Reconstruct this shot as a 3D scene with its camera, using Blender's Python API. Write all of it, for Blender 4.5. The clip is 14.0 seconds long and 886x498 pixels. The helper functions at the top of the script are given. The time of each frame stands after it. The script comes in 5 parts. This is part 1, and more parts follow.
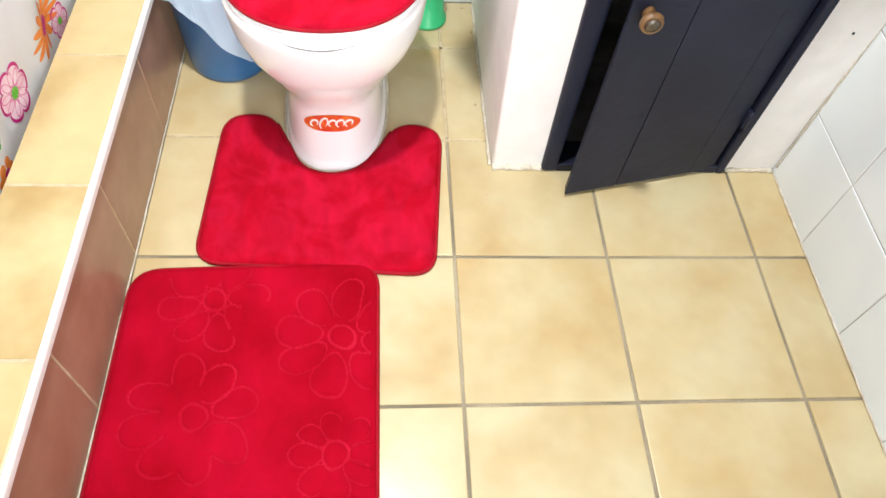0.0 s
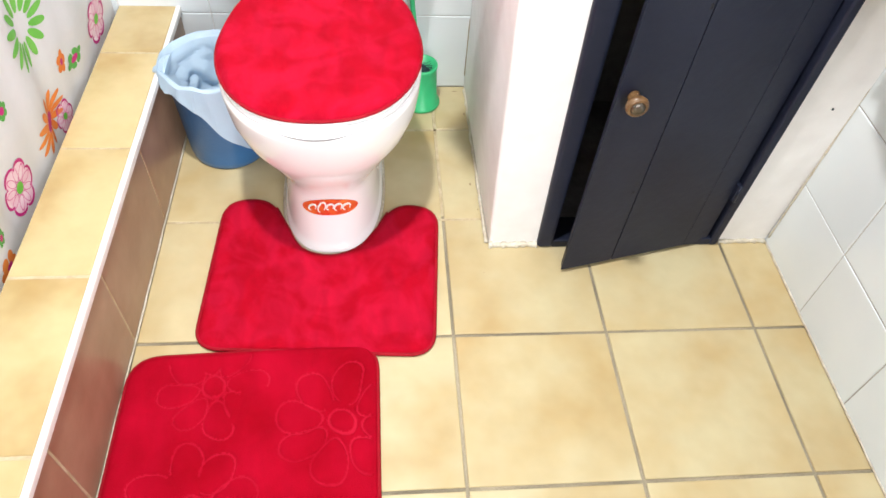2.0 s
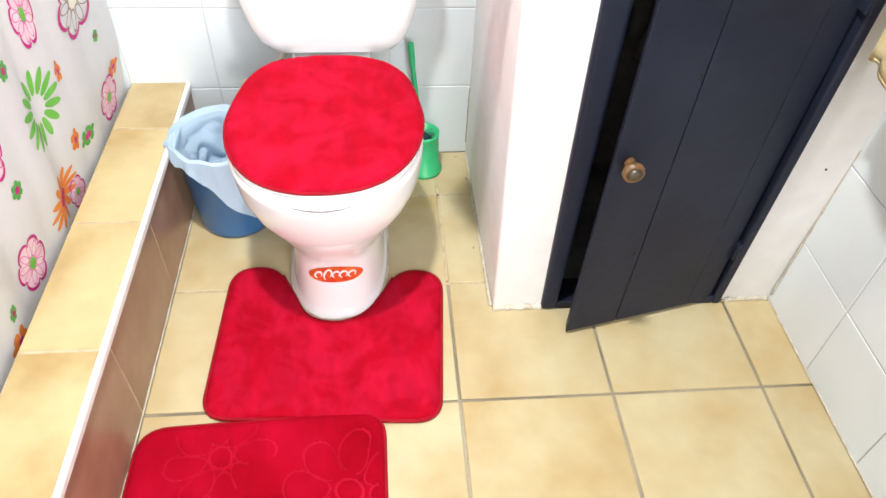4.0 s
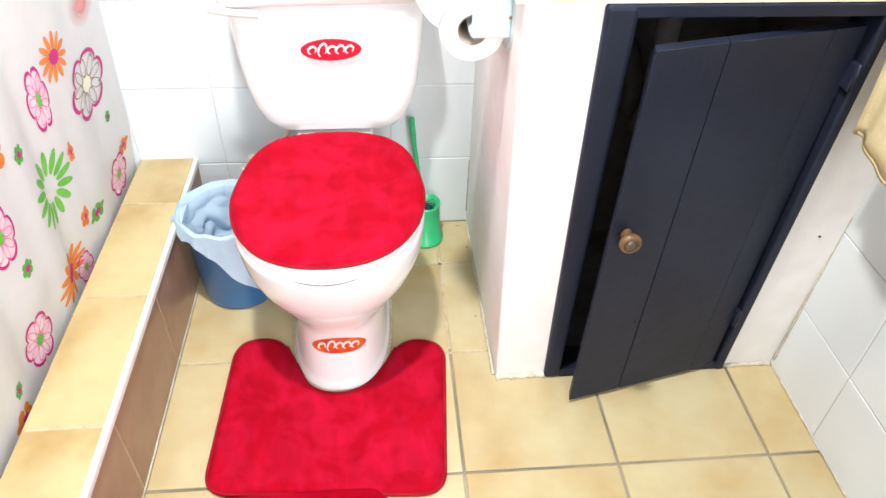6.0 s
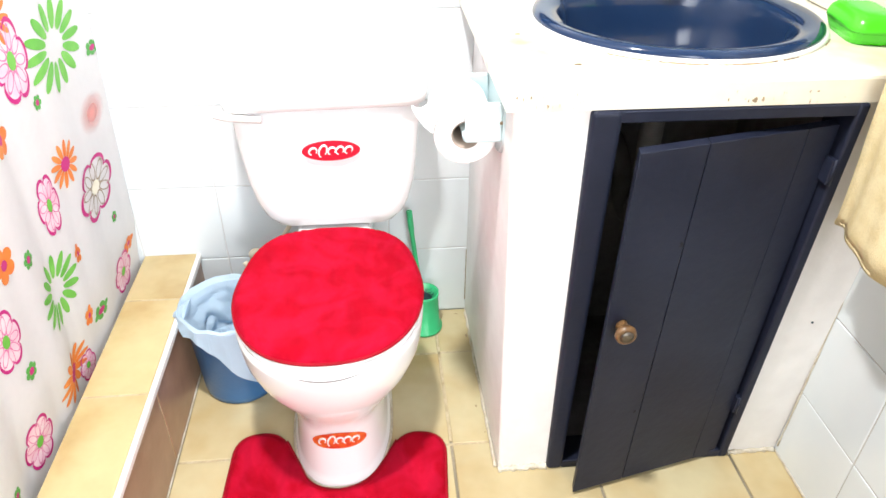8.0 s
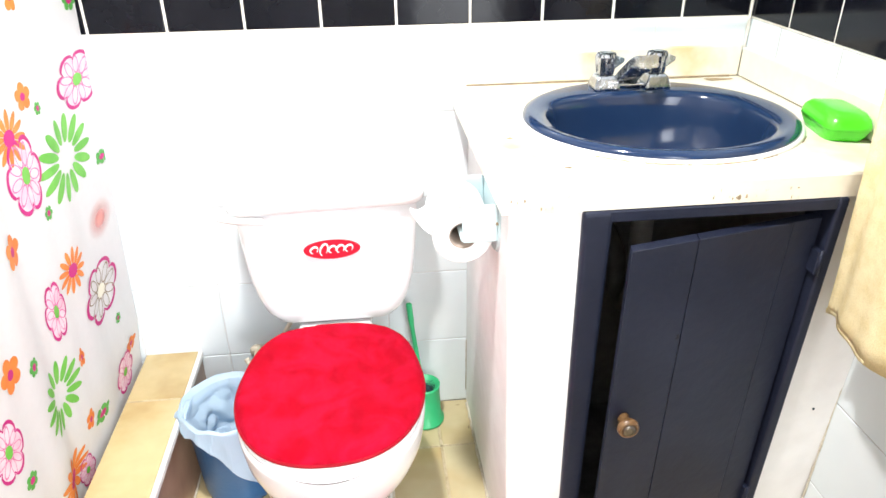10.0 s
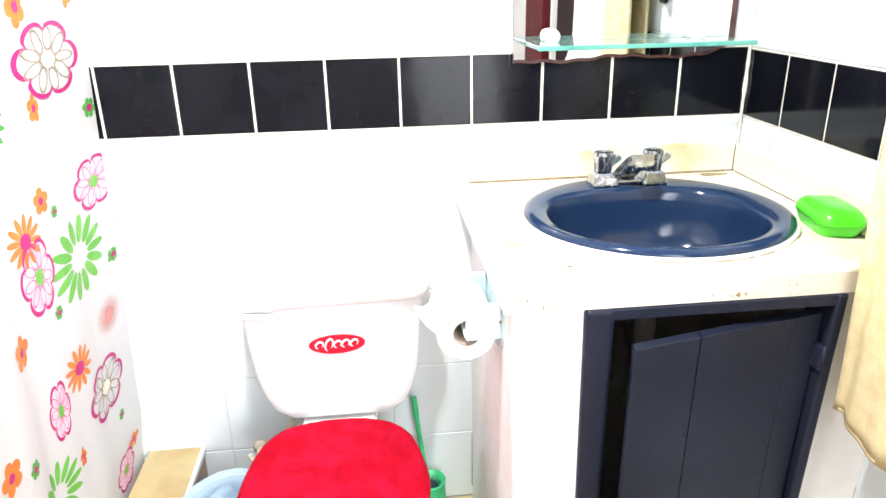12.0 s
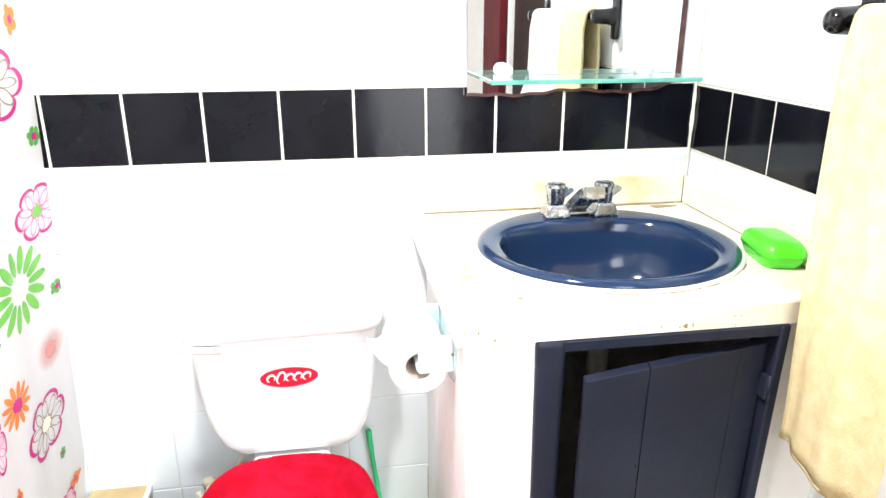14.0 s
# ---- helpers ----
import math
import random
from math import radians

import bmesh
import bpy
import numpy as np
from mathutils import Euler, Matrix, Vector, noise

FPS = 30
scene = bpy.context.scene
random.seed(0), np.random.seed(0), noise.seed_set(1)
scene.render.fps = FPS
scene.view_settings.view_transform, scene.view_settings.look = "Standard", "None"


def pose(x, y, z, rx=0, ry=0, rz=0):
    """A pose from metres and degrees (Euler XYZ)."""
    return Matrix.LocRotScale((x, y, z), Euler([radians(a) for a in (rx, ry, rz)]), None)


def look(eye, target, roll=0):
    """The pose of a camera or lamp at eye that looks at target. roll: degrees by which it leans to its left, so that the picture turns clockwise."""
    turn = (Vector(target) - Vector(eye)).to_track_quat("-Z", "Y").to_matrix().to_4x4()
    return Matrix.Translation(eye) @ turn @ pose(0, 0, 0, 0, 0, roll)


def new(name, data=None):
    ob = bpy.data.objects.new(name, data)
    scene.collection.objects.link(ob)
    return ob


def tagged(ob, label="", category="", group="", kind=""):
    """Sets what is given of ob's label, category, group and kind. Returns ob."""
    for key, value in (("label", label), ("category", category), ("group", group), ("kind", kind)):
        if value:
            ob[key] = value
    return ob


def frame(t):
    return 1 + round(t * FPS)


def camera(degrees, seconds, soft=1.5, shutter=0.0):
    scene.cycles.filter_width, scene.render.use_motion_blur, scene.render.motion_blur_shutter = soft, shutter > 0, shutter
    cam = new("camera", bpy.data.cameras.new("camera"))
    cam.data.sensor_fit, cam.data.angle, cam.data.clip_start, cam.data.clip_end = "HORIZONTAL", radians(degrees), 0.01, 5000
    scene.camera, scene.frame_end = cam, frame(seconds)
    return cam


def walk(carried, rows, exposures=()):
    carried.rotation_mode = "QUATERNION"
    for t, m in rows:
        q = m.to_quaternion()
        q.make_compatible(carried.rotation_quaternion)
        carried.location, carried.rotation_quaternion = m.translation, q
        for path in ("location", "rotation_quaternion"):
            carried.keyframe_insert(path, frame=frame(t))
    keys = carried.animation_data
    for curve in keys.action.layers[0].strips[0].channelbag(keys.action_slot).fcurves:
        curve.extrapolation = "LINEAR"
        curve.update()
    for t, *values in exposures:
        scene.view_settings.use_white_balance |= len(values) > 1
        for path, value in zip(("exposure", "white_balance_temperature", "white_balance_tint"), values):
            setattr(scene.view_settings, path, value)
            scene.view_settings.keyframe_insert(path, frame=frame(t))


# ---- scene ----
cam = camera(64.8, 14.0)
PATH = [
    (0, (-0.137, -0.734, 1.121), (0.034, 0.376, -0.534), 7.4),
    (0.5, (-0.134, -0.73, 1.13), (0.038, 0.431, -0.489), 6.7),
    (1, (-0.136, -0.729, 1.134), (0.043, 0.477, -0.451), 6.4),
    (1.5, (-0.136, -0.728, 1.138), (0.041, 0.512, -0.422), 5.7),
    (2, (-0.135, -0.725, 1.141), (0.039, 0.544, -0.395), 5.1),
    (2.5, (-0.136, -0.725, 1.146), (0.034, 0.573, -0.366), 4.5),
    (3, (-0.135, -0.724, 1.152), (0.029, 0.603, -0.335), 3.9),
    (5.5, (-0.132, -0.726, 1.187), (0.03, 0.756, -0.146), 2.2),
    (6, (-0.132, -0.727, 1.193), (0.027, 0.784, -0.109), 1.9),
    (6.5, (-0.131, -0.727, 1.202), (0.029, 0.813, -0.064), 1.6),
    (7, (-0.132, -0.728, 1.212), (0.034, 0.847, -0.01), 1.5),
    (7.5, (-0.13, -0.729, 1.222), (0.042, 0.881, 0.048), 1.2),
    (8, (-0.13, -0.731, 1.232), (0.039, 0.915, 0.108), 0.7),
    (8.2, (-0.127, -0.731, 1.235), (0.039, 0.928, 0.131), 0.3),
    (10.3, (-0.134, -0.739, 1.279), (0.054, 1.039, 0.382), -0.7),
    (10.5, (-0.13, -0.739, 1.283), (0.055, 1.05, 0.408), -0.8),
    (11, (-0.132, -0.742, 1.291), (0.05, 1.075, 0.477), -1.0),
    (11.5, (-0.133, -0.745, 1.301), (0.051, 1.095, 0.54), -1.1),
    (12, (-0.131, -0.744, 1.306), (0.054, 1.113, 0.589), -1.2),
    (12.5, (-0.127, -0.743, 1.308), (0.06, 1.123, 0.612), -1.2),
    (13, (-0.124, -0.741, 1.31), (0.087, 1.127, 0.63), -0.9),
    (13.5, (-0.12, -0.742, 1.311), (0.129, 1.13, 0.65), -0.4),
    (14, (-0.115, -0.742, 1.312), (0.183, 1.128, 0.668), -0.1),
]
walk(cam, [(t, look(eye, target, roll)) for t, eye, target, roll in PATH], ((0.0, 0.48), (6.0, 0.52), (10.5, 0.66), (14.0, 0.68)))

# ---- world and lamps ----
world = bpy.data.worlds.new("room_air")
scene.world = world
world.use_nodes = True
world.node_tree.nodes["Background"].inputs[0].default_value = (0.95, 0.97, 1.0, 1)
world.node_tree.nodes["Background"].inputs[1].default_value = 0.15


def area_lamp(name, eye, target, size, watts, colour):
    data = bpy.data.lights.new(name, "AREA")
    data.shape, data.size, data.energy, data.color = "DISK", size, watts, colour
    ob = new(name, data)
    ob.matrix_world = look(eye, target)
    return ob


# small round ceiling light
area_lamp("ceiling_lamp", (-0.28, -0.15, 2.30), (-0.28, -0.149, 0), 0.11, 37, (1.0, 0.985, 0.97))
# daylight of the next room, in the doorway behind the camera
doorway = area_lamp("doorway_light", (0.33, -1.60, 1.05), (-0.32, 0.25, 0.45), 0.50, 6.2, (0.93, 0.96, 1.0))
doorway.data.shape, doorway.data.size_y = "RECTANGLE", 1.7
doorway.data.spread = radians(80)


# ---- materials ----
def rgb(c):
    return (*c, 1.0)


def mat(name, c1, c2=None, scale=8.0, rough=0.5, metal=0.0, bump=0.0, bump_scale=60.0, fine=None, coat=0.0,
        sheen=0.0, spread=0.0, detail=4.0, lo=0.35, hi=0.65, spec=0.5, rough_var=0.0, swirl=0.0, streak=0.0, soft=False):
    """Two-tone mottled surface: large patches from c1 to c2, fine grain, bump; spread varies value piece by piece."""
    m = bpy.data.materials.new(name)
    m.use_nodes = True
    t = m.node_tree
    b = t.nodes["Principled BSDF"]
    b.inputs["Roughness"].default_value, b.inputs["Metallic"].default_value = rough, metal
    b.inputs["Coat Weight"].default_value, b.inputs["Coat Roughness"].default_value = coat, 0.08
    b.inputs["Sheen Weight"].default_value, b.inputs["Specular IOR Level"].default_value = sheen, spec
    b.inputs["Sheen Tint"].default_value = rgb(c1)
    co = t.nodes.new("ShaderNodeNewGeometry").outputs["Position"]
    info = t.nodes.new("ShaderNodeObjectInfo")
    off = t.nodes.new("ShaderNodeVectorMath")
    off.operation = "MULTIPLY_ADD"
    shift = t.nodes.new("ShaderNodeCombineXYZ")
    for k in range(3):
        t.links.new(info.outputs["Random"], shift.inputs[k])
    t.links.new(shift.outputs[0], off.inputs[0])
    off.inputs[1].default_value = (17.0, 31.0, 23.0)
    t.links.new(co, off.inputs[2])
    vec = off.outputs[0] if spread else co
    n = t.nodes.new("ShaderNodeTexNoise")
    n.inputs["Scale"].default_value, n.inputs["Detail"].default_value = scale, detail
    n.inputs["Distortion"].default_value = swirl
    t.links.new(vec, n.inputs["Vector"])
    ramp = t.nodes.new("ShaderNodeValToRGB")
    ramp.color_ramp.interpolation = "EASE" if soft else "LINEAR"
    ramp.color_ramp.elements[0].position, ramp.color_ramp.elements[1].position = lo, hi
    ramp.color_ramp.elements[0].color, ramp.color_ramp.elements[1].color = rgb(c1), rgb(c2 or c1)
    t.links.new(n.outputs["Fac"], ramp.inputs["Fac"])
    colour = ramp.outputs["Color"]
    g = t.nodes.new("ShaderNodeTexNoise")
    g.inputs["Scale"].default_value, g.inputs["Detail"].default_value = bump_scale, 3.0
    t.links.new(vec, g.inputs["Vector"])
    if fine:
        mixer = t.nodes.new("ShaderNodeMix")
        mixer.data_type, mixer.blend_type = "RGBA", "MULTIPLY"
        mixer.inputs["Factor"].default_value = 1.0
        grey = t.nodes.new("ShaderNodeMapRange")
        grey.inputs["From Min"].default_value, grey.inputs["From Max"].default_value = 0.3, 0.7
        grey.inputs["To Min"].default_value, grey.inputs["To Max"].default_value = 1.0 - fine, 1.0
        t.links.new(g.outputs["Fac"], grey.inputs["Value"])
        t.links.new(colour, mixer.inputs["A"])
        t.links.new(grey.outputs["Result"], mixer.inputs["B"])
        colour = mixer.outputs["Result"]
    if streak:
        # pile brushed one way or the other: short curved strokes, lighter and darker
        wipe = t.nodes.new("ShaderNodeMapping")
        wipe.inputs["Scale"].default_value = (1.0, 0.42, 1.0)
        wipe.inputs["Rotation"].default_value = (0, 0, 0.5)
        t.links.new(vec, wipe.inputs["Vector"])
        w = t.nodes.new("ShaderNodeTexNoise")
        w.inputs["Scale"].default_value, w.inputs["Detail"].default_value, w.inputs["Distortion"].default_value = 30.0, 4.0, 0.7
        t.links.new(wipe.outputs["Vector"], w.inputs["Vector"])
        lift = t.nodes.new("ShaderNodeMapRange")
        lift.inputs["From Min"].default_value, lift.inputs["From Max"].default_value = 0.36, 0.64
        lift.inputs["To Min"].default_value, lift.inputs["To Max"].default_value = 1.0 - streak, 1.0 + streak
        t.links.new(w.outputs["Fac"], lift.inputs["Value"])
        brushed = t.nodes.new("ShaderNodeMix")
        brushed.data_type, brushed.blend_type = "RGBA", "MULTIPLY"
        brushed.inputs["Factor"].default_value = 1.0
        t.links.new(colour, brushed.inputs["A"])
        t.links.new(lift.outputs["Result"], brushed.inputs["B"])
        colour = brushed.outputs["Result"]
    if spread:
        hsv = t.nodes.new("ShaderNodeHueSaturation")
        val = t.nodes.new("ShaderNodeMapRange")
        val.inputs["To Min"].default_value, val.inputs["To Max"].default_value = 1.0 - spread, 1.0 + spread
        t.links.new(info.outputs["Random"], val.inputs["Value"])
        t.links.new(val.outputs["Result"], hsv.inputs["Value"])
        t.links.new(colour, hsv.inputs["Color"])
        colour = hsv.outputs["Color"]
    t.links.new(colour, b.inputs["Base Color"])
    if rough_var:
        rr = t.nodes.new("ShaderNodeMapRange")
        rr.inputs["To Min"].default_value, rr.inputs["To Max"].default_value = rough - rough_var, rough + rough_var
        t.links.new(n.outputs["Fac"], rr.inputs["Value"])
        t.links.new(rr.outputs["Result"], b.inputs["Roughness"])
    if bump:
        bp = t.nodes.new("ShaderNodeBump")
        bp.inputs["Strength"].default_value, bp.inputs["Distance"].default_value = 1.0, bump
        t.links.new(g.outputs["Fac"], bp.inputs["Height"])
        t.links.new(bp.outputs["Normal"], b.inputs["Normal"])
    return m


FLOOR_TILE = mat("glazed_beige_tile", (0.41, 0.245, 0.065), (0.56, 0.49, 0.30), 6, 0.30, bump=0.0006, bump_scale=25, fine=0.07, spread=0.05, lo=0.02, hi=0.64, detail=3.0)
GROUT = mat("grey_grout", (0.19, 0.165, 0.115), (0.44, 0.38, 0.27), 3.2, 0.9, bump=0.002, bump_scale=300, fine=0.3, lo=0.36, hi=0.58)
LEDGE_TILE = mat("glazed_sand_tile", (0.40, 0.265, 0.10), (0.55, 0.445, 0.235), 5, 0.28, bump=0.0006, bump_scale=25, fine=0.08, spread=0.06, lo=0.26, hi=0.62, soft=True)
# curb face: shade and the red mats' reflection are put into this brown
FACE_TILE = mat("shaded_face_tile", (0.29, 0.165, 0.105), (0.36, 0.225, 0.15), 9, 0.3, bump=0.0005, bump_scale=30, fine=0.08, spread=0.06)
LIGHT_GROUT = mat("pale_grout", (0.46, 0.37, 0.22), (0.58, 0.49, 0.33), 40, 0.85, bump=0.001, bump_scale=200, fine=0.15)
CAULK = mat("cream_caulk", (0.55, 0.48, 0.36), (0.70, 0.66, 0.56), 35, 0.7, bump=0.002, bump_scale=150, fine=0.25)
WHITE_TRIM = mat("white_edge_trim", (0.78, 0.77, 0.74), (0.82, 0.81, 0.79), 15, 0.35, fine=0.06)
WALL_TILE = mat("white_glazed_tile", (0.69, 0.752, 0.785), (0.74, 0.79, 0.815), 5, 0.16, bump=0.0003, bump_scale=18, spread=0.012)
BACK_GROUT = mat("white_wall_grout", (0.64, 0.645, 0.64), (0.74, 0.745, 0.745), 4, 0.9, fine=0.10, bump=0.0008, bump_scale=250)
WALL_GROUT = mat("wall_grout", (0.34, 0.34, 0.31), (0.58, 0.58, 0.56), 5, 0.9, fine=0.2, bump=0.001, bump_scale=250)
BLACK_TILE = mat("black_glazed_tile", (0.0030, 0.0035, 0.0060), (0.0060, 0.0065, 0.010), 9, 0.11, bump=0.0003, bump_scale=20, spread=0.2, rough_var=0.04, spec=0.21)
WHITE_GROUT = mat("white_grout", (0.72, 0.69, 0.60), (0.8, 0.78, 0.72), 30, 0.85, fine=0.15)
PLASTER = mat("white_plaster", (0.80, 0.79, 0.78), (0.85, 0.845, 0.84), 6, 0.7, bump=0.0018, bump_scale=24, fine=0.04)
COUNTER = mat("cream_counter_slab", (0.62, 0.47, 0.24), (0.80, 0.75, 0.63), 6.2, 0.3, bump=0.0008, bump_scale=40, fine=0.06, lo=0.27, hi=0.48, detail=7)
STAIN = mat("brown_stain", (0.20, 0.14, 0.08), (0.42, 0.32, 0.19), 90, 0.6)
CEILING = mat("white_ceiling_paint", (0.78, 0.78, 0.77), (0.82, 0.82, 0.81), 3, 0.8, bump=0.001, bump_scale=80)
NAVY = mat("navy_wood_paint", (0.0105, 0.0138, 0.029), (0.0165, 0.0205, 0.039), 6, 0.45, bump=0.0008, bump_scale=50, fine=0.12, spec=0.25)
NAVY_GAP = mat("dark_board_joint", (0.004, 0.004, 0.006), None, 5, 0.8)
DARK_INSIDE = mat("dark_cupboard_inside", (0.26, 0.25, 0.24), (0.36, 0.35, 0.33), 8, 0.85, bump=0.002, bump_scale=40, fine=0.2)
PORCELAIN = mat("white_porcelain", (0.865, 0.872, 0.885), (0.885, 0.89, 0.90), 3, 0.10, coat=0.3)
PLASTIC_WHITE = mat("white_plastic", (0.78, 0.77, 0.76), None, 5, 0.3)
RED_PLUSH = mat("red_plush_pile", (0.40, 0.0015, 0.014), (0.48, 0.005, 0.029), 14, 0.95, bump=0.002, bump_scale=600, fine=0.12, sheen=0.12, lo=0.40, hi=0.60, detail=4, spec=0.08, swirl=0.9, streak=0.10)
RED_DENSE = mat("deep_red_plush_pile", (0.30, 0.0005, 0.008), (0.43, 0.0022, 0.020), 7, 0.95, bump=0.002, bump_scale=600, fine=0.10, sheen=0.10, lo=0.32, hi=0.64, spec=0.06, streak=0.05)
# embossed outlines: light caught by the pressed pile is put into a lighter red
RED_PRESSED_LIT = mat("red_pressed_pile_lit", (0.41, 0.003, 0.020), (0.50, 0.009, 0.034), 14, 0.9, bump=0.001, bump_scale=700, fine=0.12, sheen=0.15, spec=0.08)
RED_PIPING = mat("red_satin_piping", (0.27, 0.0008, 0.009), (0.34, 0.0015, 0.014), 40, 0.6, bump=0.001, bump_scale=800, spec=0.2)
LOGO_RED = mat("red_badge", (0.62, 0.012, 0.035), None, 5, 0.3)
LOGO_ORANGE = mat("orange_red_badge", (0.62, 0.03, 0.015), (0.75, 0.16, 0.02), 60, 0.35)
LOGO_WHITE = mat("white_badge_print", (0.85, 0.85, 0.85), None, 5, 0.35)
SLIT = mat("seat_gap_shade", (0.17, 0.16, 0.16), None, 5, 0.6)
BIN_BLUE = mat("blue_plastic", (0.028, 0.13, 0.32), (0.035, 0.15, 0.36), 10, 0.35, bump=0.0004, bump_scale=90)
GREEN_PLASTIC = mat("green_plastic", (0.03, 0.42, 0.16), (0.04, 0.46, 0.19), 12, 0.35)
SOAP_GREEN = mat("bright_green_plastic", (0.06, 0.62, 0.015), (0.08, 0.68, 0.02), 9, 0.25)
BRISTLE = mat("dark_bristle", (0.015, 0.04, 0.05), None, 50, 0.8)
SINK_BLUE = mat("blue_enamel", (0.011, 0.027, 0.072), (0.013, 0.031, 0.080), 6, 0.11, spec=0.42, rough_var=0.03)
CHROME = mat("worn_chrome", (0.34, 0.36, 0.39), (0.60, 0.62, 0.65), 70, 0.24, metal=1.0, rough_var=0.14, bump=0.0004, bump_scale=160)
LIMESCALE = mat("limescale_crust", (0.55, 0.57, 0.6), (0.75, 0.75, 0.76), 200, 0.8, bump=0.002, bump_scale=400)
BRASS = mat("brown_wood_knob", (0.12, 0.062, 0.026), (0.19, 0.105, 0.045), 60, 0.3, fine=0.2)
STEEL = mat("brown_screw_plate", (0.16, 0.14, 0.12), (0.26, 0.23, 0.20), 80, 0.4, metal=1.0)
BLACK_PLASTIC = mat("glossy_black_plastic", (0.006, 0.006, 0.007), None, 8, 0.12)
TOWEL = mat("butter_yellow_terry", (0.73, 0.60, 0.33), (0.82, 0.71, 0.44), 40, 0.95, bump=0.0016, bump_scale=560, fine=0.2, sheen=0.3, spec=0.1)
TOWEL_WHITE = mat("white_terry", (0.76, 0.75, 0.72), (0.82, 0.81, 0.79), 60, 0.95, bump=0.0045, bump_scale=380, fine=0.15, spec=0.1)
PAPER = mat("white_tissue", (0.82, 0.81, 0.80), None, 30, 0.9, bump=0.0008, bump_scale=300, fine=0.05)
CARDBOARD = mat("grey_cardboard", (0.26, 0.2, 0.16), (0.36, 0.29, 0.24), 40, 0.9)
PALE_BLUE = mat("pale_blue_plastic", (0.56, 0.70, 0.73), (0.60, 0.73, 0.76), 12, 0.2)
IVORY = mat("ivory_plastic", (0.60, 0.54, 0.42), (0.66, 0.60, 0.48), 30, 0.4)
RED_WOOD = mat("dark_red_paint", (0.10, 0.008, 0.012), (0.14, 0.014, 0.018), 9, 0.6, fine=0.15, spec=0.2)
DARK_DOOR = mat("dark_brown_door_paint", (0.022, 0.012, 0.012), (0.034, 0.02, 0.019), 7, 0.7, fine=0.15, spec=0.15)
P_MAGENTA = mat("magenta_print", (0.50, 0.008, 0.18), None, 30, 0.6)
P_PINK = mat("pale_pink_print", (0.78, 0.50, 0.60), (0.82, 0.68, 0.72), 30, 0.6)
P_ROSE = mat("rose_line_print", (0.66, 0.16, 0.36), None, 30, 0.6)
P_TAUPE = mat("taupe_line_print", (0.36, 0.28, 0.2), None, 30, 0.6)
P_CREAM = mat("cream_print", (0.80, 0.76, 0.62), None, 30, 0.6)
P_GREEN = mat("leaf_green_print", (0.11, 0.42, 0.04), (0.17, 0.50, 0.07), 25, 0.6)
P_DEEP = mat("deep_green_print", (0.08, 0.36, 0.06), None, 25, 0.6)
P_ORANGE = mat("orange_print", (0.70, 0.17, 0.02), (0.76, 0.24, 0.04), 25, 0.6)


def clear(name, colour, rough, trans, ior=1.45):
    m = bpy.data.materials.new(name)
    m.use_nodes = True
    b = m.node_tree.nodes["Principled BSDF"]
    b.inputs["Base Color"].default_value = rgb(colour)
    b.inputs["Roughness"].default_value = rough
    b.inputs["Transmission Weight"].default_value, b.inputs["IOR"].default_value = trans, ior
    return m


GLASS = clear("green_edge_glass", (0.52, 0.78, 0.72), 0.03, 0.86)
GLASS_EDGE = mat("teal_glass_edge", (0.10, 0.36, 0.30), (0.16, 0.46, 0.39), 30, 0.12)
MIRROR = mat("silvered_mirror", (0.88, 0.89, 0.89), None, 3, 0.01, metal=1.0)
MIRROR_RIM = mat("brown_spoiled_silvering", (0.05, 0.016, 0.016), (0.12, 0.05, 0.045), 60, 0.3, metal=0.3)
ACRYLIC = mat("bevelled_mirror_edge", (0.70, 0.72, 0.76), (0.8, 0.81, 0.84), 6, 0.12, metal=0.8)


def cloth(name, c1, through_amount):
    """Thin cloth or film that lets some light through."""
    m = mat(name, c1, None, 12, 0.55, bump=0.0006, bump_scale=60, fine=0.03)
    t = m.node_tree
    b = t.nodes["Principled BSDF"]
    tr = t.nodes.new("ShaderNodeBsdfTranslucent")
    tr.inputs["Color"].default_value = rgb(c1)
    mixer = t.nodes.new("ShaderNodeMixShader")
    mixer.inputs[0].default_value = through_amount
    t.links.new(b.outputs[0], mixer.inputs[1])
    t.links.new(tr.outputs[0], mixer.inputs[2])
    t.links.new(mixer.outputs[0], t.nodes["Material Output"].inputs["Surface"])
    return m


CURTAIN = cloth("white_curtain_vinyl", (0.83, 0.815, 0.82), 0.27)
LINER = cloth("pale_blue_bag_film", (0.56, 0.72, 0.86), 0.3)


# ---- mesh helpers ----
def link_mesh(name, bm, materials, parent=None, label="", smooth=False):
    me = bpy.data.meshes.new(name)
    bm.normal_update()
    bm.to_mesh(me)
    bm.free()
    for m in materials if isinstance(materials, (list, tuple)) else [materials]:
        me.materials.append(m)
    if smooth:
        for p in me.polygons:
            p.use_smooth = True
    ob = new(name, me)
    if parent:
        ob.parent = parent
    if label:
        ob["label"] = label
    return ob


def part(name, bm, material, parent, label="", smooth=False):
    return link_mesh(name, bm, material, parent, label, smooth)


def thing(name, x, y, z, label, category, group="", kind=""):
    ob = new(name)
    ob.empty_display_size = 0.05
    ob.location = (x, y, z)
    bpy.context.view_layer.update()
    return tagged(ob, label, category, group, kind)


def hold(ob):
    """Keep world places for parts that were built in world metres under a moved Empty."""
    for c in ob.children:
        c.matrix_parent_inverse = Matrix.Translation(ob.location).inverted()
    return ob


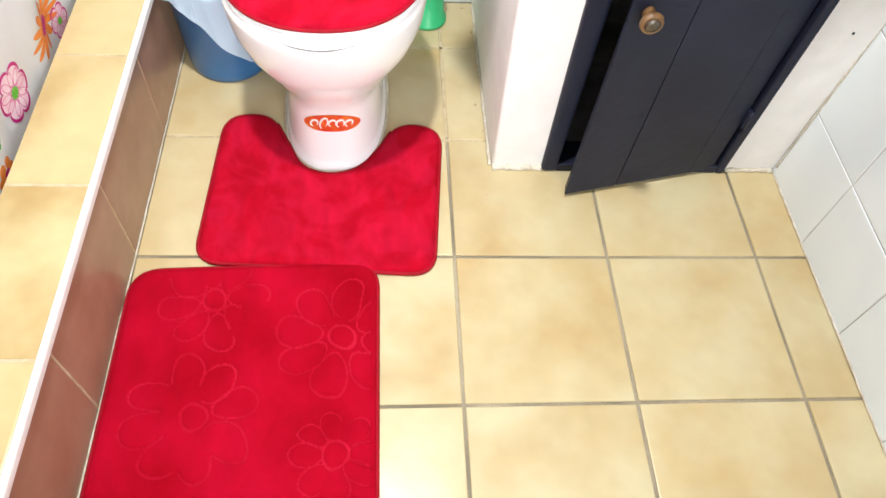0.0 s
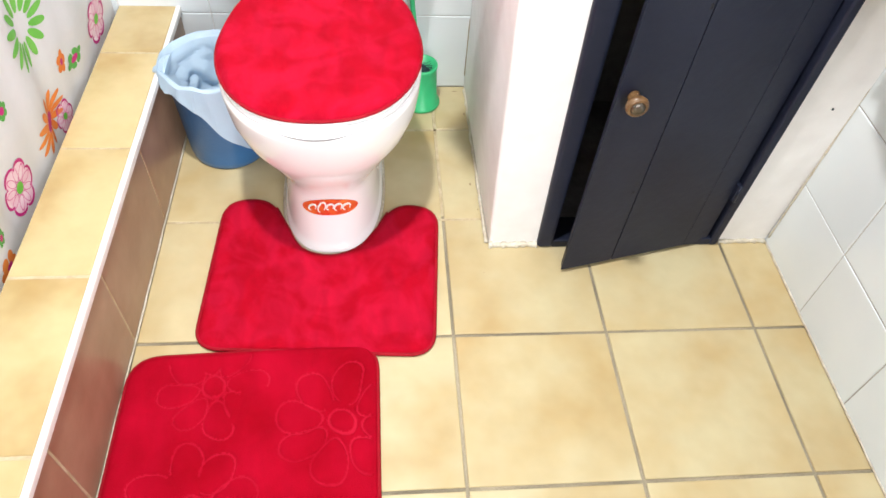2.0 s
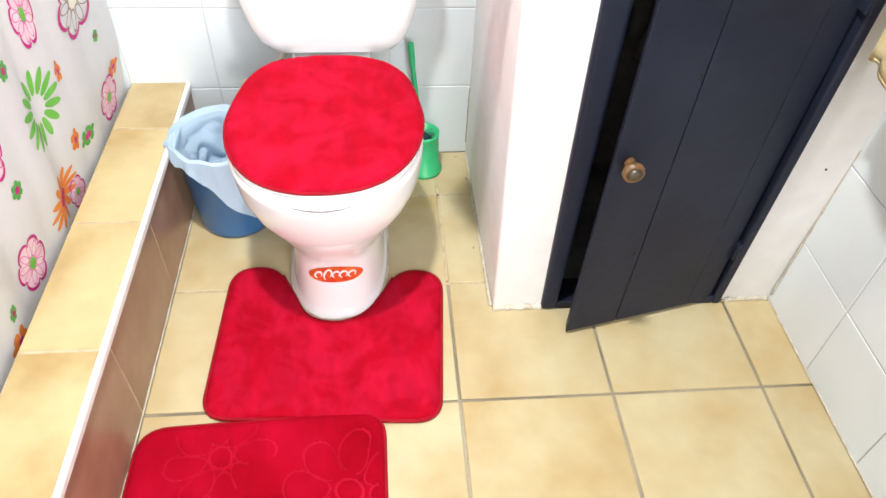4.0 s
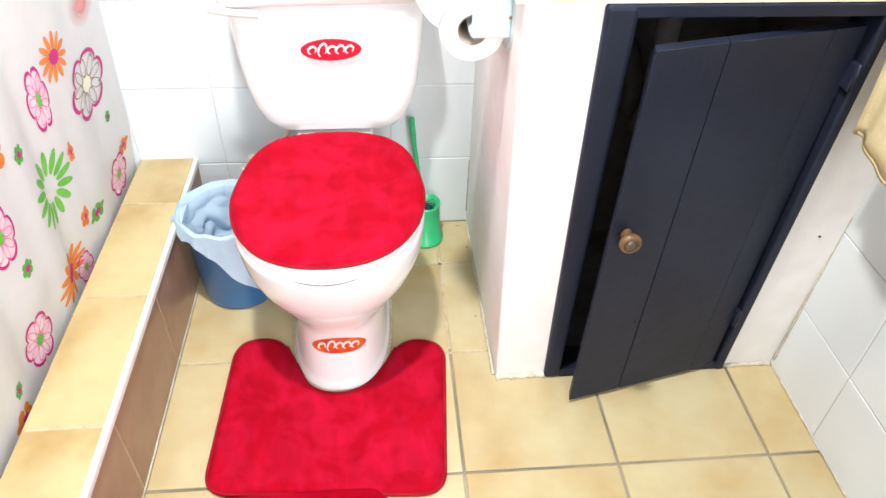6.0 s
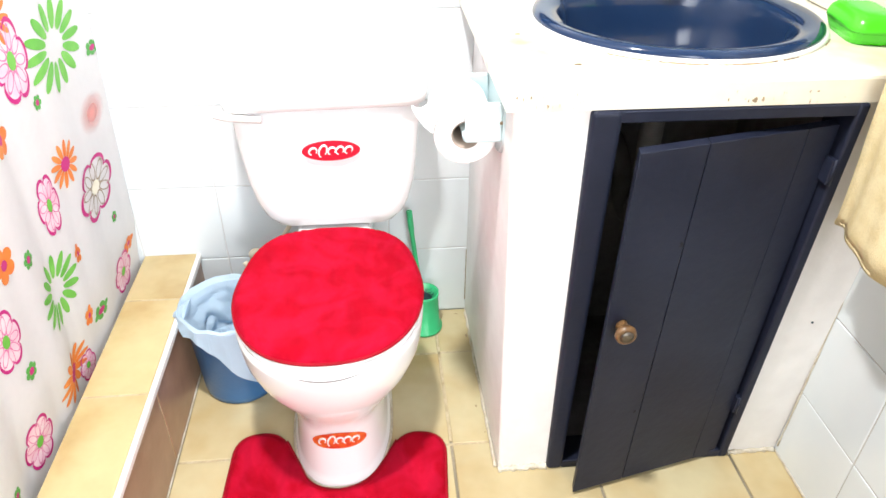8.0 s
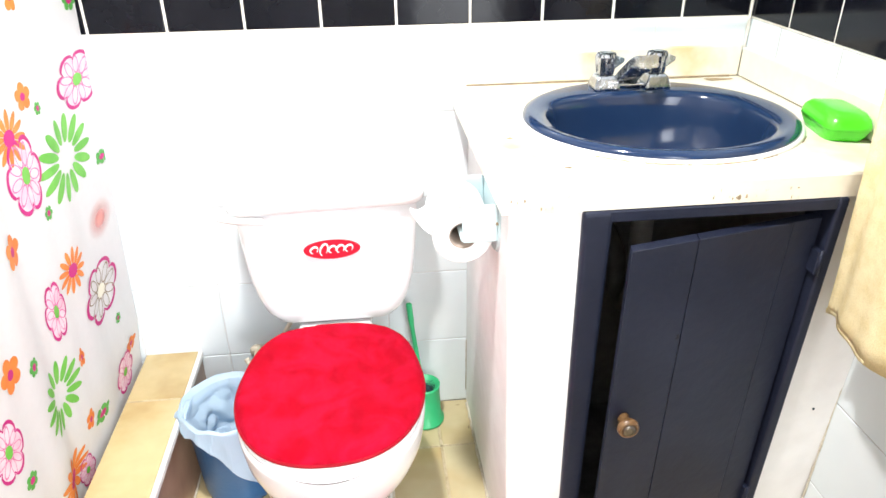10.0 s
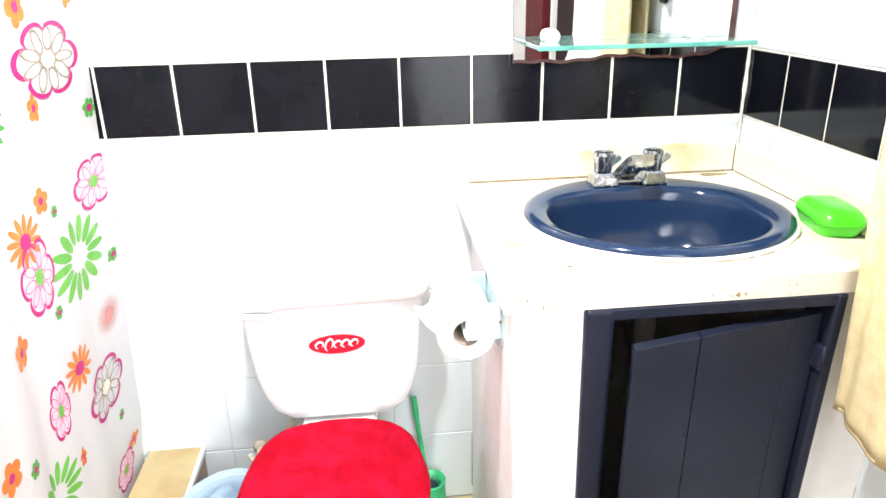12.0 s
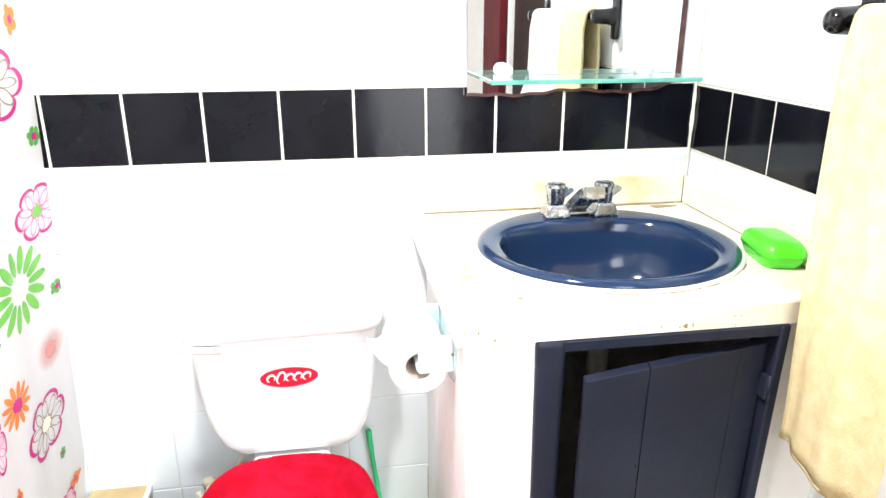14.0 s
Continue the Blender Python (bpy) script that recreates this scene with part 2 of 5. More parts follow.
def box(x0, x1, y0, y1, z0, z1, bevel=0.0, seg=2, bm=None):
    own = bm is None
    bm = bm or bmesh.new()
    vs = [bm.verts.new((x, y, z)) for z in (z0, z1) for y in (y0, y1) for x in (x0, x1)]
    fs = [bm.faces.new([vs[i] for i in f]) for f in ((0, 2, 3, 1), (4, 5, 7, 6), (0, 1, 5, 4), (2, 6, 7, 3), (0, 4, 6, 2), (1, 3, 7, 5))]
    if bevel:
        es = list({e for f in fs for e in f.edges})
        bmesh.ops.bevel(bm, geom=es, offset=bevel, segments=seg, affect="EDGES", profile=0.5)
    return bm


def loft(rings, cap_start=True, cap_end=True, closed=True, bm=None, mat_index=0):
    bm = bm or bmesh.new()
    rows = [[bm.verts.new(p) for p in r] for r in rings]
    n = len(rows[0])
    for a, b in zip(rows, rows[1:]):
        for i in range(n if closed else n - 1):
            k = (i + 1) % n
            bm.faces.new((a[i], a[k], b[k], b[i])).material_index = mat_index
    if cap_start:
        bm.faces.new(rows[0][::-1]).material_index = mat_index
    if cap_end:
        bm.faces.new(rows[-1]).material_index = mat_index
    return bm


def lathe(profile, cx, cy, cz, n=40, axis="z", cap_start=True, cap_end=True, bm=None):
    rings = []
    for r, h in profile:
        ring = []
        for i in range(n):
            a = 2 * math.pi * i / n
            u, v = r * math.cos(a), r * math.sin(a)
            ring.append((cx + u, cy + v, cz + h) if axis == "z" else (cx + u, cy - h, cz + v) if axis == "y" else (cx + h, cy + u, cz + v))
        rings.append(ring)
    return loft(rings, cap_start, cap_end, bm=bm)


def tube(points, radius, n=10, bm=None, closed=False):
    """A round bar along points; radius is a number or one for each point."""
    pts = [Vector(p) for p in points]
    m = len(pts)
    rings = []
    up = Vector((0.13, 0.31, 0.94)).normalized()
    for i, p in enumerate(pts):
        a = pts[(i - 1) % m] if closed or i else p
        b = pts[(i + 1) % m] if closed or i < m - 1 else p
        d = (b - a).normalized()
        s = d.cross(up)
        s = s.normalized() if s.length > 1e-4 else Vector((1, 0, 0))
        w = s.cross(d).normalized()
        r = radius[i] if isinstance(radius, (list, tuple)) else radius
        rings.append([p + s * r * math.cos(2 * math.pi * k / n) + w * r * math.sin(2 * math.pi * k / n) for k in range(n)])
    if closed:
        rings.append(rings[0])
        bm = loft(rings, False, False, bm=bm)
        bmesh.ops.remove_doubles(bm, verts=bm.verts, dist=1e-6)
        return bm
    return loft(rings, True, True, bm=bm)


def smooth_path(points, steps=8, closed=False):
    """Catmull-Rom through the points."""
    p = [Vector(q) for q in points]
    n = len(p)
    out = []
    for i in range(n if closed else n - 1):
        a, b, c, d = (p[(i + k) % n] if closed else p[min(max(i + k, 0), n - 1)] for k in (-1, 0, 1, 2))
        for s in range(steps):
            t = s / steps
            out.append(0.5 * (2 * b + (c - a) * t + (2 * a - 5 * b + 4 * c - d) * t * t + (3 * b - a - 3 * c + d) * t ** 3))
    if not closed:
        out.append(p[-1])
    return out


def rounded(corners, radii, steps=8):
    """Outline of a polygon with rounded corners."""
    out = []
    n = len(corners)
    for i in range(n):
        p, a, b = Vector(corners[i]), Vector(corners[i - 1]), Vector(corners[(i + 1) % n])
        r = radii[i]
        u, v = p + (a - p).normalized() * r, p + (b - p).normalized() * r
        for k in range(steps + 1):
            t = k / steps
            out.append((1 - t) ** 2 * u + 2 * t * (1 - t) * p + t * t * v)
    return out


def dense(outline, step):
    out = []
    n = len(outline)
    for i in range(n):
        a, b = outline[i], outline[(i + 1) % n]
        k = max(1, int((b - a).length / step))
        out += [a.lerp(b, j / k) for j in range(k)]
    return out


def cushion(outline, cell, height, relief=None, z0=0.001, pressed=None):
    """A soft slab over a closed outline: height(d, x, y) above z0, d metres in from the edge."""
    line = np.array([(p[0], p[1]) for p in dense(outline, cell)])
    lo, hi = line.min(0), line.max(0)
    nx, ny = int((hi[0] - lo[0]) / cell) + 2, int((hi[1] - lo[1]) / cell) + 2
    gx, gy = np.meshgrid(lo[0] + np.arange(nx) * cell, lo[1] + np.arange(ny) * cell, indexing="ij")
    inside = np.zeros(gx.shape, bool)
    nxt = np.roll(line, -1, 0)
    for (ax, ay), (bx, by) in zip(line, nxt):
        if ay != by:
            crossed = (ay > gy) != (by > gy)
            inside ^= crossed & (gx < (bx - ax) * (gy - ay) / (by - ay) + ax)
    d = np.empty(gx.shape)
    near = np.empty(gx.shape, int)
    for i in range(nx):
        q = (gx[i][:, None] - line[:, 0]) ** 2 + (gy[i][:, None] - line[:, 1]) ** 2
        near[i] = q.argmin(1)
        d[i] = np.sqrt(q.min(1))
    ok = inside & (d > 0.35 * cell)
    cells = ok[:-1, :-1] & ok[1:, :-1] & ok[:-1, 1:] & ok[1:, 1:]
    count = np.zeros(gx.shape, int)
    for a in (0, 1):
        for b in (0, 1):
            count[a:a + nx - 1, b:b + ny - 1] += cells
    bm = bmesh.new()
    verts = {}
    for i, j in zip(*np.nonzero(count)):
        edge = count[i, j] < 4
        x, y = line[near[i, j]] if edge else (gx[i, j], gy[i, j])
        dd = 0.0 if edge else d[i, j]
        z = height(dd) + (relief(x, y) if relief and dd > 0.008 else 0.0)
        verts[i, j] = bm.verts.new((x, y, z0 + z))
    for i, j in zip(*np.nonzero(cells)):
        fc = bm.faces.new((verts[i, j], verts[i + 1, j], verts[i + 1, j + 1], verts[i, j + 1]))
        if pressed and d[i, j] > 0.012 and relief(gx[i, j] + cell / 2, gy[i, j] + cell / 2) < pressed:
            fc.material_index = 1
    rim = [e for e in bm.edges if e.is_boundary]
    made = bmesh.ops.extrude_edge_only(bm, edges=rim)["geom"]
    for v in made:
        if isinstance(v, bmesh.types.BMVert):
            v.co.z = z0
    bmesh.ops.recalc_face_normals(bm, faces=bm.faces)
    return bm


PIECES = {}


def tile_mesh(key, w, h, t, material, chamfer=0.0015):
    """A flat piece w by h in x and y, its face at z 0, thickness t below, edges eased."""
    k = (key, round(w, 4), round(h, 4))
    if k not in PIECES:
        me = bpy.data.meshes.new(key)
        c = chamfer
        v = [(sx * (w / 2 - a), sy * (h / 2 - a), z) for a, z in ((0, -t), (0, -c), (c * 0.4, -c * 0.3), (c * 1.3, 0)) for sx, sy in ((-1, -1), (1, -1), (1, 1), (-1, 1))]
        f = [(r * 4 + i, r * 4 + (i + 1) % 4, r * 4 + 4 + (i + 1) % 4, r * 4 + 4 + i) for r in range(3) for i in range(4)] + [(12, 13, 14, 15), (3, 2, 1, 0)]
        me.from_pydata(v, [], f)
        me.materials.append(material)
        PIECES[k] = me
    return PIECES[k]


def lay(name, key, u0, u1, v0, v1, place, t, material, parent, gap=0.0025, wobble=0.0):
    ob = new(name, tile_mesh(key, u1 - u0 - 2 * gap, v1 - v0 - 2 * gap, t, material))
    ob.parent = parent
    m = place((u0 + u1) / 2, (v0 + v1) / 2)
    if wobble:
        m = m @ pose(0, 0, random.uniform(-0.0006, 0.0006), random.uniform(-wobble, wobble), random.uniform(-wobble, wobble), random.uniform(-wobble, wobble))
    ob.matrix_local = m
    return ob


# ---- structure ----
BACK, RIGHT, CURB, TOP = 0.775, 0.714, -0.595, 2.36
NEAR, LEFT = -1.55, -1.50


def slab(name, x0, x1, y0, y1, z0, z1, material, label="", category="", bevel=0.0):
    ob = link_mesh(name, box(x0, x1, y0, y1, z0, z1, bevel), material)
    return tagged(ob, label, category, kind="structure")


floor = slab("floor", LEFT, RIGHT, NEAR, BACK, -0.10, -0.0035, GROUT, "beige glazed floor tiles with worn grey grout", "floor")
wall_back = slab("wall_back", LEFT - 0.1, RIGHT + 0.1, BACK + 0.0018, BACK + 0.12, -0.1, TOP, BACK_GROUT, "white tiled bathroom wall with a black tile band", "wall")
wall_left = slab("wall_left", LEFT - 0.1, LEFT, NEAR, BACK + 0.006, -0.1, TOP, WALL_TILE, "plain white shower wall", "wall")
bm = box(LEFT - 0.1, 0.06, NEAR - 0.1, NEAR, -0.1, TOP)
box(0.62, RIGHT + 0.1, NEAR - 0.1, NEAR, -0.1, TOP, bm=bm)
box(0.06, 0.62, NEAR - 0.1, NEAR, 2.02, TOP, bm=bm)
wall_near = tagged(link_mesh("wall_near", bm, PLASTER), "plain white plastered wall with a doorway", "wall", kind="structure")
slab("backdrop", -0.5, 1.3, NEAR - 0.40, NEAR - 0.35, -0.1, TOP, PLASTER, "plain white wall of the next room", "backdrop")
ceiling = slab("ceiling", LEFT - 0.1, RIGHT + 0.1, NEAR - 0.1, BACK + 0.12, TOP, TOP + 0.1, CEILING, "plain white ceiling", "ceiling")
# the side wall is open for a door between y -1.06 and -0.46
bm = box(RIGHT + 0.0018, RIGHT + 0.12, -0.46, BACK + 0.0016, -0.1, TOP)
box(RIGHT + 0.0018, RIGHT + 0.12, NEAR, -1.46, -0.1, TOP, bm=bm)
box(RIGHT + 0.0018, RIGHT + 0.12, -1.46, -0.46, 2.05, TOP, bm=bm)
wall_right = tagged(link_mesh("wall_right", bm, WALL_GROUT), "white tiled side wall with a black tile band", "wall", kind="structure")
door_1 = thing("door_1", RIGHT + 0.05, -0.8, 0, "dark brown door in a dark red frame", "door", kind="structure")
part("door_leaf", box(RIGHT + 0.03, RIGHT + 0.07, -1.026, -0.49, 0.005, 2.0, 0.004), DARK_DOOR, door_1)
part("door_frame", box(RIGHT - 0.02, RIGHT + 0.1, -1.46, -1.10, 0, 2.05, 0.004), RED_WOOD, door_1, "dark red door jamb")
part("door_stop", box(RIGHT + 0.01, RIGHT + 0.1, -1.098, -1.052, 0, 2.05, 0.004), DARK_DOOR, door_1)
part("door_stop", box(RIGHT + 0.005, RIGHT + 0.1, -1.050, -1.028, 0, 2.05, 0.004), PLASTER, door_1, "white painted door stop")
part("door_frame", box(RIGHT + 0.0, RIGHT + 0.1, -0.49, -0.458, 0, 2.05, 0.004), DARK_DOOR, door_1)
part("door_frame", box(RIGHT + 0.0, RIGHT + 0.1, -1.026, -0.49, 2.005, 2.05, 0.004), RED_WOOD, door_1)
hold(door_1)

# shower curb: brick core, tile cover, white corner trim
curb = thing("shower_curb", -0.66, 0, 0, "low shower curb with sand tiles, its face coloured as in shade", "curb", kind="structure")
part("core", box(-0.728, -0.5962, NEAR, BACK + 0.004, -0.003, 0.2228), LIGHT_GROUT, curb)
part("edge_trim", box(-0.6008, -0.590, NEAR, BACK, 0.209, 0.2262, 0.003), WHITE_TRIM, curb, "white corner trim, scuffed")
hold(curb)

# vanity: masonry box, open in front; the front leans out a little towards the top
vanity = thing("vanity_cabinet", 0.4, 0.5, 0, "white plastered masonry vanity with a navy wooden frame", "cabinet")


def front_y(z):
    return 0.228 - 0.042 * z / 0.83


def leaning(x0, x1, z0, z1, thick, proud=0.0, bevel=0.0):
    bm = bmesh.new()
    vs = [bm.verts.new((x, front_y(z) - proud + d, z)) for z in (z0, z1) for d in (0, thick) for x in (x0, x1)]
    for f in ((0, 2, 3, 1), (4, 5, 7, 6), (0, 1, 5, 4), (2, 6, 7, 3), (0, 4, 6, 2), (1, 3, 7, 5)):
        bm.faces.new([vs[i] for i in f])
    if bevel:
        bmesh.ops.bevel(bm, geom=list(bm.edges), offset=bevel, segments=2, affect="EDGES", profile=0.5)
    return bm


# near corner of the masonry: its side face leans out towards the top
bm = bmesh.new()
vs = []
for z in (0.0, 0.837):
    xf = 0.093 - 0.031 * z / 0.83
    vs += [bm.verts.new(p) for p in ((xf, front_y(z), z), (0.200, front_y(z), z), (0.200, front_y(z) + 0.05, z), (0.150, front_y(z) + 0.05, z), (0.150, BACK - 0.001, z), (0.087, BACK - 0.001, z))]
for i in range(6):
    k = (i + 1) % 6
    bm.faces.new((vs[i], vs[k], vs[6 + k], vs[6 + i]))
bm.faces.new(vs[5::-1])
bm.faces.new(vs[6:])
bmesh.ops.bevel(bm, geom=[e for e in bm.edges if set(e.verts) == {vs[0], vs[6]}], offset=0.008, segments=3, affect="EDGES", profile=0.5)
part("front_wall", bm, PLASTER, vanity)
part("front_wall", leaning(0.590, RIGHT - 0.001, 0, 0.837, 0.05), PLASTER, vanity)
part("inner_wall", box(0.151, RIGHT - 0.001, 0.70, 0.71, 0, 0.83), DARK_INSIDE, vanity, "dark back of the cupboard")
part("inner_wall", box(0.151, 0.156, 0.285, 0.70, 0, 0.83), DARK_INSIDE, vanity)
part("inner_wall", box(0.700, 0.706, 0.285, 0.70, 0, 0.83), DARK_INSIDE, vanity)
part("drain_pipe", tube(smooth_path([(0.394, 0.466, 0.73), (0.394, 0.466, 0.62), (0.394, 0.466, 0.52), (0.394, 0.50, 0.46), (0.394, 0.55, 0.47), (0.394, 0.58, 0.53), (0.394, 0.64, 0.56), (0.394, 0.70, 0.56)], 6), 0.022, 16), DARK_INSIDE, vanity, "grey drain pipe inside the cupboard", True)
part("bottom", box(0.157, 0.699, 0.285, 0.70, 0.001, 0.012), DARK_INSIDE, vanity)


def jamb(x0, x1, x2, x3, z0, z1, ease=0.005):
    """A frame post whose sides may lean: x0 to x1 at the bottom, x2 to x3 at the top."""
    bm = bmesh.new()
    vs = [bm.verts.new((x, front_y(z) - 0.012 + d, z)) for z, xa, xb in ((z0, x0, x1), (z1, x2, x3)) for d in (0, 0.075) for x in (xa, xb)]
    for f in ((0, 2, 3, 1), (4, 5, 7, 6), (0, 1, 5, 4), (2, 6, 7, 3), (0, 4, 6, 2), (1, 3, 7, 5)):
        bm.faces.new([vs[i] for i in f])
    bmesh.ops.bevel(bm, geom=list(bm.edges), offset=ease, segments=4, affect="EDGES", profile=0.5)
    return bm


part("frame_post", jamb(0.197, 0.230, 0.175, 0.222, 0.0, 0.8375, 0.008), NAVY, vanity, "navy painted post")
part("frame_post", jamb(0.5785, 0.598, 0.5785, 0.597, 0.0, 0.8375), NAVY, vanity, "navy painted post")
part("frame_rail", leaning(0.216, 0.580, 0.8175, 0.8365, 0.07, 0.010, 0.002), NAVY, vanity)
part("frame_rail", leaning(0.228, 0.580, 0.0, 0.022, 0.07, 0.010, 0.003), NAVY, vanity)
hold(vanity)

# ---- vanity door ----
cup_door = thing("cupboard_door", 0.575, 0.2, 0, "navy painted plank door standing ajar with a wooden knob", "door")
DW, DA = 0.347, radians(12.5)
HX, HY = 0.5785, 0.2440


def door_place(u, z, d):
    """u metres from the hinge, d metres proud of the face; the door leans with the front."""
    ux, uy = -math.cos(DA), -math.sin(DA)
    lean = -0.023 * z / 0.8
    u *= 1 + 0.018 * z / 0.8
    return (HX + 0.006 * z / 0.8 + u * ux - d * math.sin(DA) * -1 * -1, HY + u * uy - d * math.cos(DA) + lean, z)


def door_board(u0, u1, z0, z1, d0, d1, bevel, top_drop=0.0):
    bm = bmesh.new()
    vs = [bm.verts.new(door_place(u, (z if z == z0 else z1 - top_drop * u / DW), d)) for z in (z0, z1) for d in (d0, d1) for u in (u0, u1)]
    for f in ((0, 2, 3, 1), (4, 5, 7, 6), (0, 1, 5, 4), (2, 6, 7, 3), (0, 4, 6, 2), (1, 3, 7, 5)):
        bm.faces.new([vs[i] for i in f])
    bmesh.ops.bevel(bm, geom=list(bm.edges), offset=bevel, segments=2, affect="EDGES", profile=0.5)
    bmesh.ops.recalc_face_normals(bm, faces=bm.faces)
    return bm


for u0, u1 in ((0.004, 0.0596), (0.0598, 0.2320), (0.2332, DW)):
    part("plank", door_board(u0, u1, 0.010, 0.7945, 0.0, 0.022, 0.0014 if u1 > 0.2 else 0.0007), NAVY, cup_door)
for u, z, r in ((0.2400, 0.616, 0.005), (0.2460, 0.224, 0.004)):
    bx, by, bz = door_place(u, z, 0.0219)
    part("knot", lathe(((r, 0.0), (r * 0.8, 0.0006), (r * 0.3, 0.0001)), bx, by, bz, 12, "y"), NAVY_GAP, cup_door, "small dark knot under the paint", True)
part("backing", door_board(0.01, DW - 0.02, 0.03, 0.775, -0.012, -0.001, 0.001), NAVY_GAP, cup_door)
kx, ky, kz = door_place(0.318, 0.466, 0.022)
knob = part("knob", lathe(((0.011, 0.0), (0.009, 0.006), (0.009, 0.013), (0.0155, 0.018), (0.0187, 0.024), (0.0178, 0.030), (0.0125, 0.0335), (0.012, 0.0322)), kx, ky, kz, 28, "y"), BRASS, cup_door, "turned brown wooden knob", True)
part("screw_plate", lathe(((0.0118, 0.0), (0.0118, 0.0015), (0.004, 0.0022)), kx, ky - 0.0318, kz, 20, "y"), STEEL, knob, smooth=True)
for z in (0.150, 0.700):
    yh = front_y(z) - 0.0125
    h = part("hinge", box(0.570, 0.585, yh - 0.0012, yh + 0.034, z, z + 0.042, 0.001), NAVY, cup_door, "painted over butt hinge")
    part("pin", tube([(0.5765, yh - 0.001, z - 0.002), (0.5765, yh - 0.001, z + 0.044)], 0.003, 10), NAVY, h, smooth=True)
for c in [o for o in cup_door.children_recursive if o.name.startswith(("screw_plate", "pin"))]:
    c.matrix_parent_inverse = Matrix.Identity(4)
hold(cup_door)

# ---- counter and sink ----
CZ = 0.880
SX, SY, SA, SB = 0.397, 0.472, 0.247, 0.229


def sink_ring(a, b, z, dy=0.0, flat=0.0, n=64):
    """An oval; flat presses its back in, where the tap deck lies."""
    out = []
    for i in range(n):
        t = 2 * math.pi * i / n
        c, s = math.cos(t), math.sin(t)
        y = b * s
        if s > 0:
            y *= 1 - flat * s * s
        k = 1 + 0.05 * flat * (1 - abs(s)) * 3
        out.append((SX + a * c * k, SY + dy + y, z))
    return out


counter = thing("countertop", 0.4, 0.5, 0.832, "stained cream countertop with low backsplash", "countertop")
bm = bmesh.new()
X0, X1, Y0, Y1 = 0.051, RIGHT - 0.001, 0.179, BACK - 0.002
hole = sink_ring(SA - 0.02, SB - 0.02, CZ)
n = len(hole)


def rim_point(p):
    dx, dy = p[0] - SX, p[1] - SY
    k = min(((X1 if dx > 0 else X0) - SX) / dx if abs(dx) > 1e-6 else 1e9, ((Y1 if dy > 0 else Y0) - SY) / dy if abs(dy) > 1e-6 else 1e9)
    return (SX + dx * k, SY + dy * k)


outer = [rim_point(p) for p in hole]
for cx, cy in ((X0, Y0), (X1, Y0), (X1, Y1), (X0, Y1)):
    i = min(range(n), key=lambda q: (outer[q][0] - cx) ** 2 + (outer[q][1] - cy) ** 2)
    outer[i] = (cx, cy)
e = 0.006


def pull(p, m):
    return (min(max(p[0], X0 + m), X1), min(max(p[1], Y0 + m), Y1))


rings = [[(p[0], p[1], 0.838) for p in hole], [(p[0], p[1], CZ) for p in hole], [(*pull(p, e), CZ) for p in outer], [(*pull(p, e * 0.3), CZ - e * 0.3) for p in outer],
         [(*p, CZ - e) for p in outer], [(*p, 0.838) for p in outer]]
bm = loft(rings + [rings[0]], False, False)
bmesh.ops.remove_doubles(bm, verts=bm.verts, dist=1e-6)
bmesh.ops.recalc_face_normals(bm, faces=bm.faces)
part("slab", bm, COUNTER, counter)
part("backsplash", box(0.080, 0.398, BACK - 0.016, BACK - 0.001, CZ + 0.002, 0.946, 0.003), COUNTER, counter)
part("backsplash", box(0.401, RIGHT - 0.014, BACK - 0.016, BACK - 0.001, CZ + 0.002, 0.949, 0.003), COUNTER, counter)
part("backsplash", box(RIGHT - 0.015, RIGHT - 0.001, 0.19, BACK - 0.0165, CZ + 0.002, 0.945, 0.003), COUNTER, counter)
part("joint_seal", tube([(0.08 + 0.0315 * i, BACK - 0.0175, CZ + 0.0015 + random.uniform(-0.0006, 0.0006)) for i in range(20)], 0.0013, 5), STAIN, counter, "dirty joint line")


def blotch(cx, cy, cz, rx, ry, wall, rough_edge=0.35, n=18):
    """A thin uneven stain; wall 'z' lies flat, 'y' faces the room."""
    bm = bmesh.new()
    ph = random.uniform(0, 6)
    ring = []
    for i in range(n):
        a = 2 * math.pi * i / n
        k = 1 + rough_edge * (0.5 * math.sin(3 * a + ph) + random.uniform(-0.5, 0.5))
        u, v = rx * k * math.cos(a), ry * k * math.sin(a)
        ring.append(bm.verts.new((cx + u, cy + v, cz) if wall == "z" else (cx + u, cy, cz + v)))
    bm.faces.new(ring)
    return bm


for x, y, rx, ry in ((0.640, 0.735, 0.030, 0.012), (0.168, 0.250, 0.006, 0.004), (0.105, 0.40, 0.006, 0.004), (0.13, 0.62, 0.008, 0.003)):
    part("stain", blotch(x, y, CZ + 0.0008, rx, ry, "z"), STAIN, counter, "brown water stain")
for x, z, rx, rz in ((0.415, 0.847, 0.004, 0.004), (0.427, 0.848, 0.0022, 0.0035), (0.11, 0.846, 0.0015, 0.003), (0.508, 0.858, 0.002, 0.0015)):
    part("stain", blotch(x, Y0 - 0.0008, z, rx, rz, "y"), STAIN, counter, "brown water stain")
for i in range(26):
    x = random.choice((random.uniform(0.06, 0.16), random.uniform(0.36, 0.56)))
    part("speck", blotch(x, Y0 - 0.0008, random.uniform(0.841, 0.866), random.uniform(0.0006, 0.0018), random.uniform(0.001, 0.003), "y"), CAULK if i % 5 else STAIN, counter, "dull worn speck")
for i in range(16):
    x, y = random.uniform(0.07, 0.20), random.uniform(0.20, 0.40)
    part("speck", blotch(x, y, CZ + 0.0008, random.uniform(0.002, 0.007), random.uniform(0.001, 0.004), "z"), CAULK, counter, "dull worn speck")
hold(counter)

